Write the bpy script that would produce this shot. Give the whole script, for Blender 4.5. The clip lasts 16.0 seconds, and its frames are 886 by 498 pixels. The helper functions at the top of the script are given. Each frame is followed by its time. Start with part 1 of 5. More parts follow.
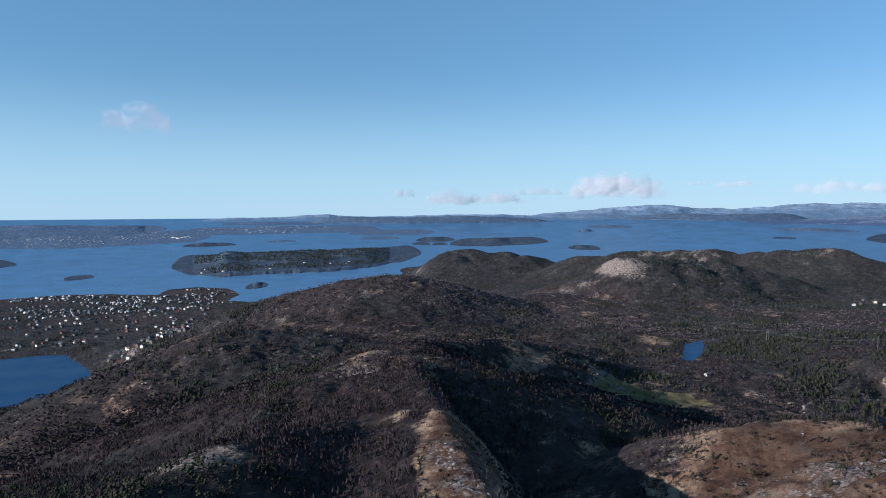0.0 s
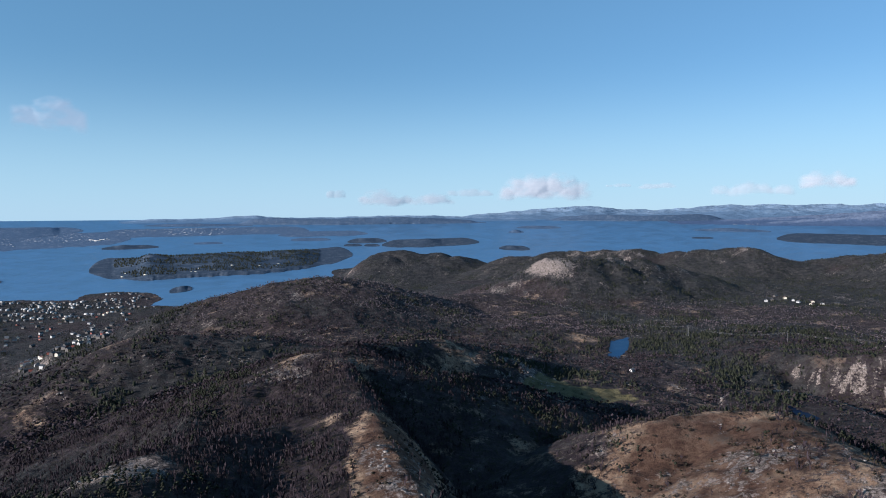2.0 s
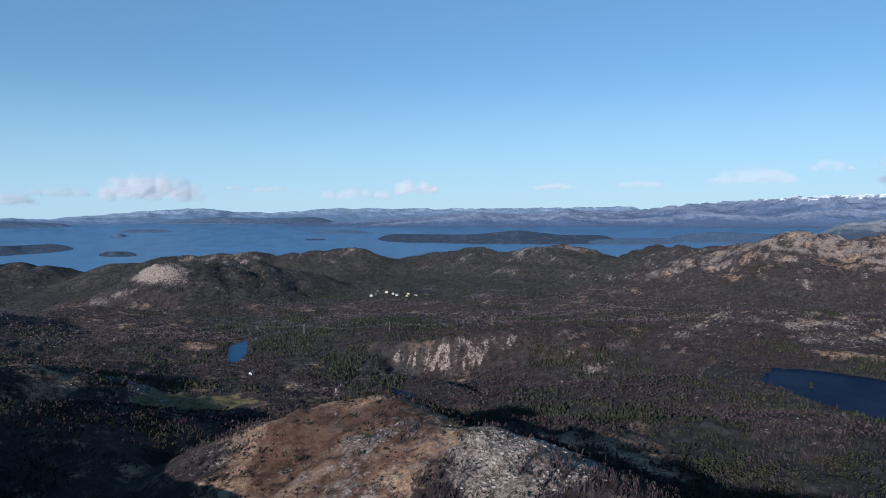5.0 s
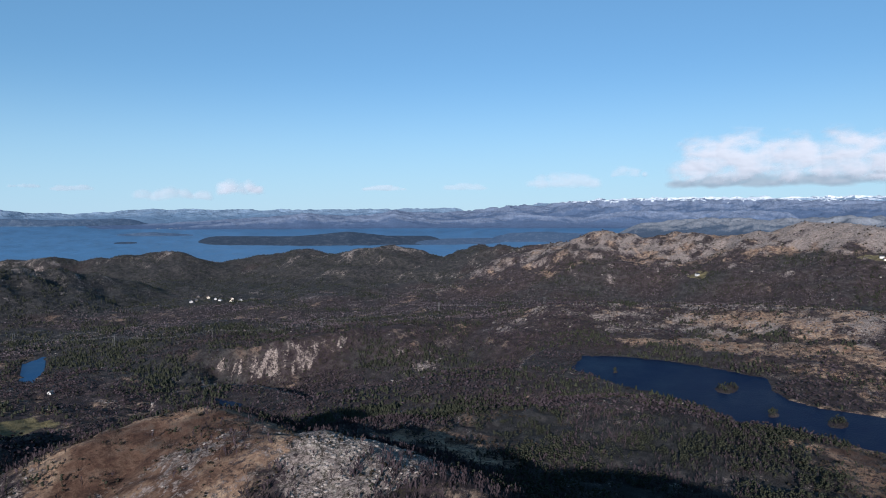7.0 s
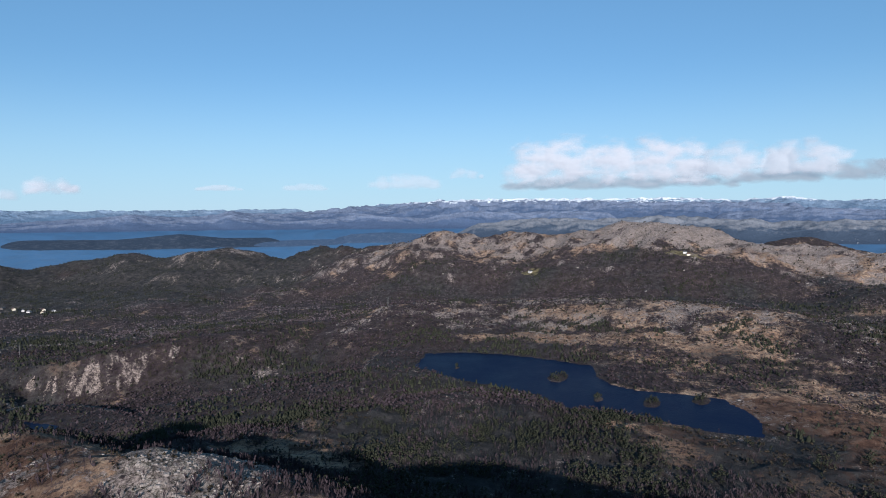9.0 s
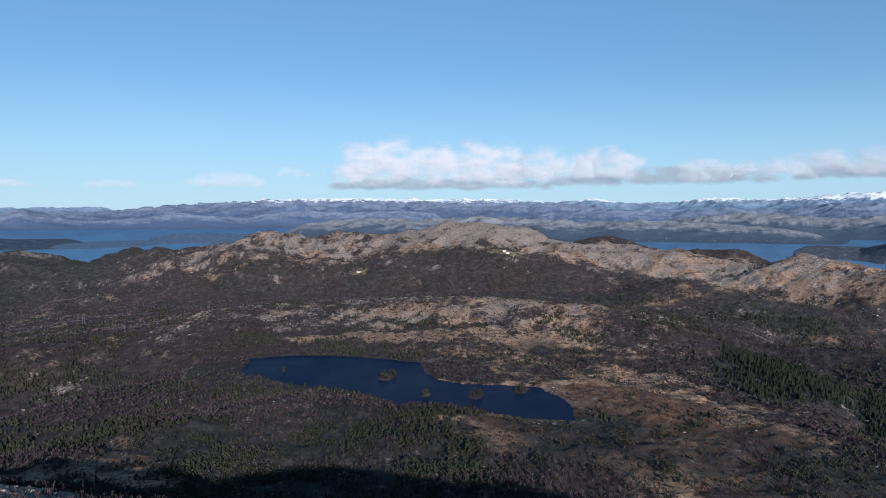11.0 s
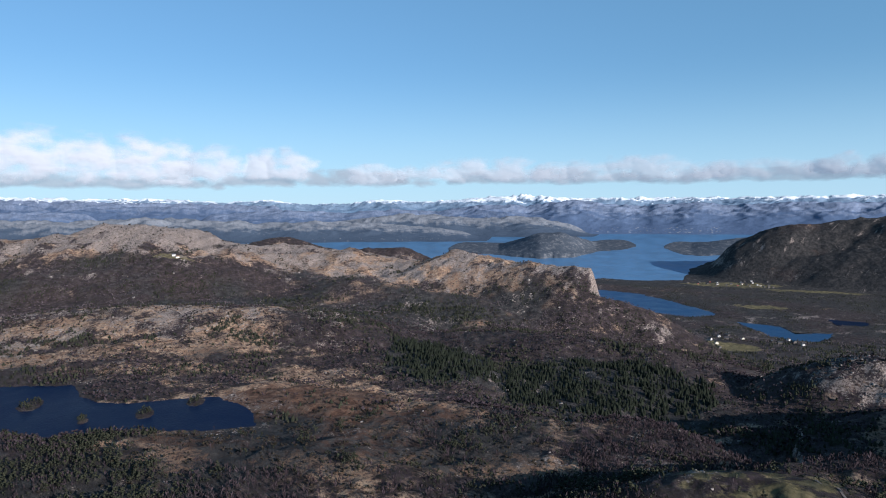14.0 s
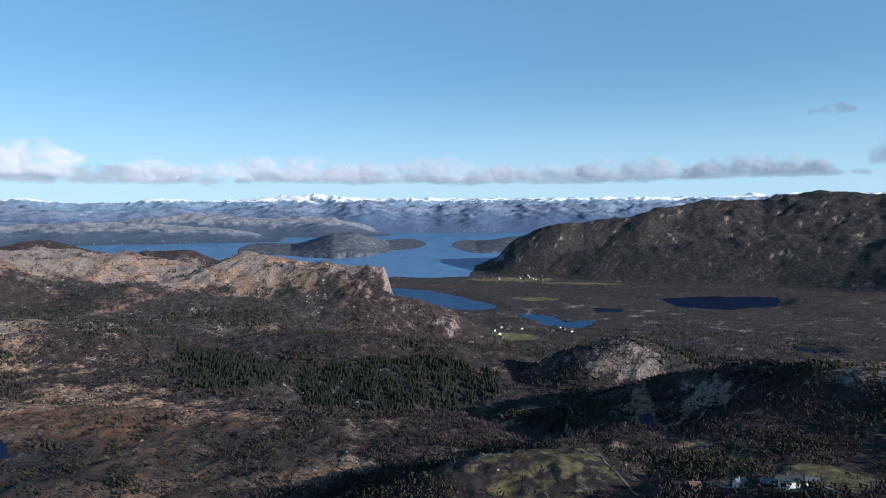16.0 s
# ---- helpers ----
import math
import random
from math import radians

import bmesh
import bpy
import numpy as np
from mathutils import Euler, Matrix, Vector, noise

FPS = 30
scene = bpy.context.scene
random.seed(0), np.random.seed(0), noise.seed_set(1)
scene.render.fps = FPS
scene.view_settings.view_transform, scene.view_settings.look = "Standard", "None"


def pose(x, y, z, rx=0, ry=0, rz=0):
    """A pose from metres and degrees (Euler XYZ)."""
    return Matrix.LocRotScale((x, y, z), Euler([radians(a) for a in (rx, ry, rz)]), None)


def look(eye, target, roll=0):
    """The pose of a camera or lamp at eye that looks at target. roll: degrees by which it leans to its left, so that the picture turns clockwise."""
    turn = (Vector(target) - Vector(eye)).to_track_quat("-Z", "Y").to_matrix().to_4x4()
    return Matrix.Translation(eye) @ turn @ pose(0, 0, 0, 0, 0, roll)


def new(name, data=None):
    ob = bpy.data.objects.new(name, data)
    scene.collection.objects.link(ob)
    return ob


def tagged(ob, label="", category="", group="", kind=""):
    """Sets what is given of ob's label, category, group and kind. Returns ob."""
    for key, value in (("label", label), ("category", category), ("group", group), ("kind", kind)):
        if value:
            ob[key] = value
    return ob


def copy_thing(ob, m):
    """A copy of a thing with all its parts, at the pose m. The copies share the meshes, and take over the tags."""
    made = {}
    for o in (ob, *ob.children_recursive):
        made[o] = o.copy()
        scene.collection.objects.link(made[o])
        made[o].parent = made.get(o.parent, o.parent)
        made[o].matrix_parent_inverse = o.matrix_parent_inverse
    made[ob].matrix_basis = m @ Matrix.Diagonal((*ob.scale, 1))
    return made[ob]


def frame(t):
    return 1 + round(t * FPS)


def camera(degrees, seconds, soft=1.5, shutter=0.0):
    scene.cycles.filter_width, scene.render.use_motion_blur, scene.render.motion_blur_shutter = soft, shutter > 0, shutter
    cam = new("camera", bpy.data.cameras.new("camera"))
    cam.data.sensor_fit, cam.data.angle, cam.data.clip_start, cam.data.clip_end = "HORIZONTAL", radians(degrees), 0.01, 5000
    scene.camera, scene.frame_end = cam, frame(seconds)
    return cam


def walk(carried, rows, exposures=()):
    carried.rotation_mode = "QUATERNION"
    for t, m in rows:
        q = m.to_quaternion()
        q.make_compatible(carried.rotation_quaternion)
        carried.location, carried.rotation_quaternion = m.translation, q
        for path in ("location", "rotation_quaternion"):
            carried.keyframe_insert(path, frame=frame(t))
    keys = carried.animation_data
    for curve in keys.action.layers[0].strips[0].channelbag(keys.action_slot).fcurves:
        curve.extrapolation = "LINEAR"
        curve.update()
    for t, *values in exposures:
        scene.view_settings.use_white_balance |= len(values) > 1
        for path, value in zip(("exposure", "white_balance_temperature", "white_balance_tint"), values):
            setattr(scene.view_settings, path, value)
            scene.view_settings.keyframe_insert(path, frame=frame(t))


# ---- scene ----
# A hovering camera high over a fjord country, turning where it stands.
EYE = 330.0                       # metres over the sea
PATH = [                          # seconds, heading (clockwise), tilt, lean
    (0, 0.00, -3.16, -0.25),
    (0.5, 2.19, -3.12, -0.37),
    (1, 2.45, -3.12, -0.35),
    (1.5, 2.86, -3.09, -0.37),
    (2, 5.81, -3.09, -0.27),
    (2.5, 11.89, -3.05, -0.18),
    (3, 18.18, -3.04, 0.01),
    (3.5, 22.57, -3.02, -0.07),
    (4, 26.60, -2.99, -0.08),
    (4.5, 31.49, -2.98, -0.10),
    (5, 37.81, -2.96, -0.11),
    (5.2, 40.42, -2.93, -0.11),
    (7.3, 53.91, -2.88, -0.18),
    (7.5, 55.14, -2.87, -0.23),
    (8, 58.64, -2.86, -0.29),
    (8.5, 62.05, -2.84, -0.33),
    (9, 65.75, -2.86, -0.29),
    (9.2, 67.18, -2.82, -0.28),
    (11.3, 82.86, -2.90, -0.14),
    (11.5, 84.61, -2.88, -0.23),
    (12, 89.20, -2.87, -0.21),
    (12.5, 93.63, -2.86, -0.22),
    (13, 98.52, -2.86, -0.18),
    (13.5, 102.91, -2.85, -0.21),
    (14, 107.53, -2.87, -0.21),
    (14.5, 111.81, -2.89, -0.23),
    (15, 116.42, -2.90, -0.19),
    (15.5, 120.64, -2.91, -0.26),
    (16, 125.05, -2.94, -0.25),
]
cam = camera(66.92, 16.0, soft=1.0)
walk(cam, [(t, pose(0, 0, EYE, 90 + tilt, 0, -turn) @ pose(0, 0, 0, 0, 0, lean)) for t, turn, tilt, lean in PATH], [(0, 0.0, 5200, 11), (5, -0.08, 5200, 11), (9, -0.1, 5250, 11), (12.5, -0.03, 5280, 11), (16, 0.13, 5300, 11)])

# ---- world and sun ----
SUN_TURN, SUN_HEIGHT = 246.0, 16.6      # degrees clockwise from +y, degrees up
world = bpy.data.worlds.new("sky")
scene.world = world
world.use_nodes = True
wn = world.node_tree
sky = wn.nodes.new("ShaderNodeTexSky")
sky.sky_type, sky.sun_disc = "NISHITA", False
sky.sun_elevation, sky.sun_rotation = radians(SUN_HEIGHT), radians(SUN_TURN)
sky.altitude, sky.air_density, sky.dust_density, sky.ozone_density = 300, 1.0, 0.0, 2.6
veil = wn.nodes.new("ShaderNodeMix")          # thin even haze over the clear sky
veil.data_type = "RGBA"
veil.inputs[0].default_value, veil.inputs[7].default_value = 0.3, (2.55, 4.95, 5.8, 1)
wn.links.new(sky.outputs[0], veil.inputs[6])
way, axes, low_sky = wn.nodes.new("ShaderNodeTexCoord"), wn.nodes.new("ShaderNodeSeparateXYZ"), wn.nodes.new("ShaderNodeMapRange")
wn.links.new(way.outputs["Generated"], axes.inputs[0])
wn.links.new(axes.outputs[2], low_sky.inputs[0])
low_sky.interpolation_type = "SMOOTHERSTEP"
low_sky.inputs[1].default_value, low_sky.inputs[2].default_value, low_sky.inputs[3].default_value, low_sky.inputs[4].default_value = -0.05, 0.24, 0.75, 0.0
haze = wn.nodes.new("ShaderNodeMix")          # paler air towards the horizon
haze.data_type = "RGBA"
haze.inputs[7].default_value = (5.45, 7.1, 7.5, 1)
wn.links.new(low_sky.outputs[0], haze.inputs[0])
wn.links.new(veil.outputs[2], haze.inputs[6])
wn.links.new(haze.outputs[2], wn.nodes["Background"].inputs[0])
wn.nodes["Background"].inputs[1].default_value = 0.104
sun = new("sun", bpy.data.lights.new("sun", "SUN"))
sun.data.energy, sun.data.angle, sun.data.color = 9.4, radians(0.5), (1.0, 0.83, 0.64)
sa, se = radians(SUN_TURN), radians(SUN_HEIGHT)
sun.matrix_world = look((math.sin(sa) * math.cos(se) * 100, math.cos(sa) * math.cos(se) * 100, EYE + math.sin(se) * 100), (0, 0, EYE))

# ---- noise ----
GRID = np.random.RandomState(7).rand(256, 256) * 2 * np.pi


def perlin(x, y):
    xi, yi = np.floor(x).astype(int), np.floor(y).astype(int)
    fx, fy = x - xi, y - yi
    u, v = fx ** 3 * (fx * (fx * 6 - 15) + 10), fy ** 3 * (fy * (fy * 6 - 15) + 10)

    def corner(i, j):
        a = GRID[(xi + i) & 255, (yi + j) & 255]
        return np.cos(a) * (fx - i) + np.sin(a) * (fy - j)
    return 1.4 * ((corner(0, 0) * (1 - u) + corner(1, 0) * u) * (1 - v) + (corner(0, 1) * (1 - u) + corner(1, 1) * u) * v)


def fbm(x, y, size, octaves=4, shift=0.0):
    total, amp, norm = 0.0, 1.0, 0.0
    for k in range(octaves):
        total = total + amp * perlin(x / size + 17.3 * k + shift, y / size - 9.1 * k + shift * 1.7)
        norm += amp
        amp, size = amp * 0.5, size * 0.5
    return total / norm


def ridged(x, y, size, octaves=4, shift=0.0):
    total, amp, norm = 0.0, 1.0, 0.0
    for k in range(octaves):
        total = total + amp * (1 - 2 * np.abs(perlin(x / size + 5.7 * k + shift, y / size + 3.3 * k - shift)))
        norm += amp
        amp, size = amp * 0.55, size * 0.5
    return total / norm


def smooth(a, b, x):
    t = np.clip((x - a) / (b - a), 0, 1)
    return t * t * (3 - 2 * t)


# ---- plan: places as bearing (degrees clockwise from +y), distance and height in metres ----
NEAR, RIM = 2400.0, 4950.0        # past NEAR the distance is drawn in, so that the far country ends at RIM


def drawn_in(x, y, z):
    r = np.hypot(x, y) + 1e-9
    far = np.maximum(r, NEAR) - NEAR
    g = np.where(r < NEAR, r, NEAR + far / (1 + far / (RIM - NEAR)))
    s = g / r
    return x * s, y * s, EYE + (z - EYE) * s


def spot(bearing, distance):
    a = np.radians(bearing)
    return np.sin(a) * distance, np.cos(a) * distance


RIDGES = []


def ridge(points, front=0.4, back=0.4, rounded=25.0, west=None):
    p = np.array([(*spot(a, d), z) for a, d, z in points])
    RIDGES.append((p, front, back, rounded, west))


# the summit under the lookout, and its spurs
ridge([(-25, 95, 280), (-25, 40, 290), (155, 10, 293), (155, 50, 291), (155, 95, 282)], 0.75, 0.5, 8)
ridge([(-24.4, 300, 211), (-21.4, 330, 208), (-18.3, 370, 203), (-13.8, 410, 196), (-8.1, 450, 184)], 0.35, 0.5, 12)
ridge([(6, 200, 214), (3.2, 290, 204), (1.2, 350, 203), (0.2, 400, 197), (-1.2, 480, 194), (-3.9, 620, 199), (-7, 600, 193), (-10.9, 560, 186), (-15.1, 520, 174)], 1.1, 1.2, 12, 0.3)
ridge([(-3.9, 620, 196), (0.3, 800, 175), (4.6, 850, 168), (8.5, 900, 139), (10.9, 930, 114)], 0.85, 0.4, 18)
ridge([(-27.3, 900, 96), (-24.1, 900, 122), (-22.5, 900, 140), (-20.9, 900, 160), (-18.5, 900, 170), (-15.4, 900, 171), (-10.8, 900, 170), (-7, 880, 160), (-3.2, 850, 156)], 0.32, 0.45, 40)
ridge([(14.1, 1985, 166), (15.0, 1995, 186), (16.5, 2010, 189)], 1.2, 1.2, 16)
# brown hill behind, wooded hills by the sound, the bare dome
ridge([(-19.6, 1600, 55), (-17.8, 1560, 88), (-15.8, 1500, 121), (-11.7, 1500, 155), (-7.9, 1500, 177), (-4.1, 1520, 181), (-0.2, 1550, 163), (2.2, 1600, 140), (4.6, 1650, 112), (8.5, 1750, 115), (12.7, 1850, 108)], 0.33, 0.4, 60)
ridge([(-3.3, 3300, 40), (-1.2, 3200, 115), (0.5, 3200, 140), (2.2, 3200, 140), (3.6, 3200, 126), (5.3, 3200, 134), (7, 3150, 104), (8.9, 3000, 84)], 0.22, 0.3, 60)
ridge([(15.3, 2000, 180), (17.3, 2030, 190), (19.8, 2060, 185), (21.5, 2100, 172), (24.5, 2150, 154), (26.7, 2200, 135)], 0.38, 0.45, 40)
ridge([(9, 2900, 92), (10.1, 2900, 108), (11.8, 2900, 142), (13.4, 2900, 144), (16, 2900, 162), (18.2, 2900, 170), (18.8, 2900, 148), (19.5, 2900, 175), (21.3, 2900, 178), (23, 2900, 170), (24.2, 2900, 160), (25.1, 2900, 172), (26.3, 2900, 160), (27.3, 2900, 184), (28.3, 2900, 182), (29, 2900, 164), (29.8, 2900, 174), (30.6, 2900, 150), (32.3, 2900, 142), (35.2, 2900, 152), (39.5, 2900, 178), (43.4, 2800, 181), (47.4, 2700, 212), (50, 2700, 192), (51.2, 2700, 146)], 0.34, 0.4, 30)
# long bare massif
ridge([(53.9, 2550, 160), (55.4, 2500, 208), (59.3, 2350, 205), (63.6, 2200, 247), (65.6, 2200, 268), (68.9, 2200, 257), (72.8, 2200, 268), (76.1, 2200, 259), (78.4, 2200, 276)], 0.34, 0.4, 30)
ridge([(78.4, 2200, 276), (80.9, 2200, 301), (84.2, 2150, 292), (86.4, 2150, 284), (88.5, 2200, 243), (91, 2200, 230), (94.4, 2200, 227), (99.2, 2150, 220), (102.1, 2100, 198), (106.3, 2000, 180)], 0.32, 0.4, 34)
ridge([(106.3, 2000, 180), (109, 1950, 220), (110.8, 1900, 212), (112.6, 1855, 200)], 0.38, 0.5, 30)
ridge([(112.6, 1855, 203), (116.2, 1755, 195)], 0.42, 1.0, 30)
ridge([(116.2, 1750, 195), (118.0, 1722, 196), (118.8, 1710, 195)], 0.45, 1.6, 30)
ridge([(118.8, 1708, 193), (120.0, 1692, 190)], 0.5, 3.0, 24)
ridge([(100, 2600, 196), (103.5, 2600, 204), (106.5, 2550, 160)], 0.4, 0.5, 30)
ridge([(116, 1600, 108), (119.5, 1560, 104), (122.4, 1520, 84)], 0.4, 0.8, 20)
ridge([(124.2, 1460, 82), (125.1, 1455, 80)], 1.6, 1.0, 14)
ridge([(91.3, 2900, 208), (93.9, 2900, 243), (97.3, 2900, 195)], 0.3, 0.4, 40)
ridge([(99, 1700, 165), (104, 1640, 152), (110, 1560, 130)], 0.3, 0.3, 40)
# rocky hill over the lake, cliff hill, heath shoulder
ridge([(61.3, 1250, 144), (63.5, 1300, 160), (71.3, 1350, 156), (77.8, 1350, 162), (84.8, 1300, 167), (92, 1250, 160), (96.8, 1200, 151), (99.2, 1150, 135), (101.6, 1100, 113)], 0.3, 0.35, 60)
ridge([(87.3, 1500, 134), (93.3, 1500, 126), (99.1, 1400, 112)], 0.25, 0.3, 60)
ridge([(35.9, 1100, 117), (38.6, 1100, 129), (43.4, 1130, 131), (45, 1160, 131)], 1.7, 0.2, 6)
ridge([(45, 1180, 131), (48.2, 1180, 128), (53.7, 1250, 122), (61, 1350, 124)], 0.5, 0.2, 30)
ridge([(20.5, 480, 172), (24.1, 480, 183), (29.8, 500, 187), (32.7, 500, 189), (37.6, 400, 198), (42, 390, 201), (46.4, 370, 197), (52, 330, 196)], 0.34, 0.5, 14)
# right-hand country
ridge([(124.8, 400, 166), (129.2, 420, 172), (133.1, 430, 172), (137.8, 420, 173), (141.5, 400, 168)], 0.2, 0.5, 15)
ridge([(108.7, 1250, 104), (113.3, 1200, 116), (117.1, 1150, 117), (123.8, 1150, 107), (128.2, 1050, 94), (130.6, 1000, 65)], 0.3, 0.3, 50)
ridge([(138.0, 1000, 139), (139.4, 1000, 148), (141.3, 1000, 149), (142.9, 1000, 137)], 0.75, 0.6, 34)
ridge([(145.8, 820, 138), (147.9, 780, 158), (150.7, 740, 175), (153.5, 720, 181), (156.4, 680, 190), (158.8, 640, 201), (165, 600, 205)], 0.4, 0.5, 25)
ridge([(127.4, 4020, 6), (129.1, 4000, 50), (131, 4000, 138), (132.8, 4000, 202), (134.4, 4000, 246), (136.9, 4100, 274), (140, 4100, 290), (142.1, 4100, 322), (144.1, 4200, 352), (146.7, 4300, 412), (148, 4300, 404), (150.6, 4400, 414), (151.7, 4400, 432), (154, 4400, 444), (158, 4400, 440), (175, 4400, 390)], 0.5, 0.4, 60)
ridge([(136, 3700, 120), (140, 3650, 165), (146.5, 3600, 190), (152.5, 3600, 210), (158, 3550, 225), (172, 3300, 240)], 0.5, 0.3, 60)
ridge([(146, 400, 171), (152.9, 380, 180), (158, 380, 190), (170, 300, 207)], 0.15, 0.3, 20)

# lie of the low ground between the ridges
LOW = [(a, 120, 246) for a in range(-60, 190, 40)] + [(a, 230, 150 if 10 < a < 65 else 200) for a in range(-50, 190, 25)]
LOW += [(-24, 1560, 8), (-25.5, 1400, 8), (-23, 1690, 10), (-22, 1420, 18), (-21, 1250, 40), (-25, 1180, 24), (-30, 500, 125), (-30, 800, 66), (-31, 1100, 22), (-30, 2000, 8), (-25, 1500, 15), (-20, 1200, 60), (-20, 2000, 18), (-25, 2600, 8), (-15, 2200, 35),
        (9, 290, 125), (10, 400, 104), (11, 500, 97), (9, 650, 97), (15, 700, 97), (-8, 350, 172), (-12, 450, 166), (-9, 520, 165), (16, 840, 98), (5, 1100, 112), (-5, 1100, 120), (12, 1300, 90), (20, 1230, 84), (28, 1100, 90), (12, 1600, 90)]
LOW += [(2, 2200, 60), (0, 2700, 20), (10, 2400, 70), (30, 1500, 95), (25, 1700, 92), (35, 800, 96), (38, 1060, 66), (41.5, 1080, 74), (44, 1090, 84), (36, 960, 78), (45, 800, 106), (55, 800, 118), (60, 600, 134), (48, 550, 138),
        (30, 2200, 95), (40, 1700, 95), (45, 2200, 100), (55, 1700, 105), (60, 2000, 112), (52, 2500, 60), (65, 450, 134), (70, 600, 136), (75, 1100, 133)]
LOW += [(62, 2080, 150), (67, 2000, 168), (74, 2000, 176), (81, 1980, 186), (88, 1980, 180), (95, 1980, 168), (101, 1900, 150), (85, 550, 138), (95, 700, 130), (95, 500, 140), (70, 1700, 112), (80, 1750, 128), (90, 1700, 128), (100, 1500, 112), (105, 900, 115), (110, 600, 130), (112, 1500, 80),
        (118, 900, 95), (118, 1400, 70), (126.5, 1520, 36), (128, 1650, 27), (127, 1760, 22), (130.5, 1600, 28), (124, 1800, 25), (125, 600, 130), (130, 850, 80), (135, 700, 105), (135, 1300, 40), (142, 690, 120), (148, 1000, 90)]
LOW += [(150, 1500, 30), (130, 1900, 15), (140, 2000, 12), (150, 2200, 12), (158, 1500, 30), (125, 2600, 10), (130, 3300, 8), (140, 2900, 10), (150, 2950, 14), (157, 2700, 25), (155, 520, 165), (142, 480, 158), (170, 1000, 150), (200, 500, 180), (240, 800, 150), (300, 800, 120), (270, 300, 200), (325, 500, 120), (320, 1500, 30)]
LAND = [(-60, 3300), (-40, 3080), (-33.6, 3080), (-30.1, 3121), (-26.3, 3046), (-23.1, 2940), (-22.3, 3116), (-20.2, 3210), (-18, 3067), (-16.7, 2810), (-18.3, 2636), (-15.8, 2550),
        (-10, 2500), (-6, 2700), (-4, 3400), (-3.4, 4000), (0, 4250), (6, 4100), (9.9, 4100), (13, 3900), (20, 3600), (40, 3600), (48, 3700), (52, 4300), (58, 3800), (70, 3600), (90, 3500),
        (100, 3300), (108, 3000), (114, 3050), (118, 3350), (121, 3600), (124, 3496), (127.3, 3552), (127.8, 4300), (130, 5600), (134, 8500), (150, 8500), (180, 6000), (240, 5000), (290, 4000)]
LAKES = {   # level, shore
    "lake_west": (4, [(-45, 1750), (-33.8, 1787), (-31.7, 1779), (-29.9, 1758), (-28.8, 1639), (-28.1, 1540), (-27.2, 1425), (-28.5, 1373), (-30.7, 1349), (-32.5, 1327), (-33.9, 1329), (-45, 1320)]),
    "lake_main": (128, [(63.5, 897), (64.4, 969), (67.2, 979), (71.2, 964), (75.5, 930), (78.3, 904), (78.6, 862), (80, 808), (82.1, 792), (84.7, 790), (88, 785), (90.2, 752), (91.2, 712), (91.7, 661), (87.5, 662), (84.6, 680), (82, 700), (79, 705), (76.7, 707), (74.1, 742), (71.5, 776), (68.3, 804), (65.6, 845)]),
    "forest_pond": (85, [(20, 1298), (21.4, 1350), (21.3, 1229), (20.6, 1154), (19.8, 1171)]),
    "valley_lake_long": (5, [(117, 3000), (121, 2976), (123.9, 2853), (127.3, 2561), (129.9, 2330), (128.2, 2259), (125.3, 2328), (121.9, 2488), (118, 2600)]),
    "valley_lake_small": (8, [(131.6, 2168), (134.5, 2132), (135.4, 2024), (138.2, 2097), (138.2, 2020), (136.4, 1908), (133.5, 1963)]),
    "valley_lake_dark": (8, [(143.1, 2641), (146.2, 2778), (151.8, 2852), (151.6, 2570), (148.3, 2432), (144.5, 2419)]),
    "heath_pond": (96, [(33.2, 900), (34.2, 885), (35.4, 860), (34.9, 838), (33.9, 862)]),
    "roadside_pond": (12, [(153, 1790), (154.4, 1760), (154.6, 1690), (153.6, 1680)]),
    "meadow_pond": (10, [(137.6, 2330), (140, 2320), (140.4, 2240), (138.2, 2230)]),
    "bog_pond": (120, [(141.5, 719), (142.4, 733), (143.2, 660), (142.4, 640), (141.8, 664)]),
}


def inside(x, y, shore):
    """Signed distance to a shore given as bearings and distances, positive inside."""
    p = np.array([spot(a, d) for a, d in shore])
    best, odd = np.full(x.shape, 1e18), np.zeros(x.shape, bool)
    for (ax, ay), (bx, by) in zip(p, np.roll(p, -1, 0)):
        dx, dy = bx - ax, by - ay
        t = np.clip(((x - ax) * dx + (y - ay) * dy) / (dx * dx + dy * dy), 0, 1)
        best = np.minimum(best, (x - ax - t * dx) ** 2 + (y - ay - t * dy) ** 2)
        odd ^= ((ay > y) != (by > y)) & (x < (bx - ax) * (y - ay) / (by - ay + 1e-12) + ax)
    return np.where(odd, 1, -1) * np.sqrt(best)


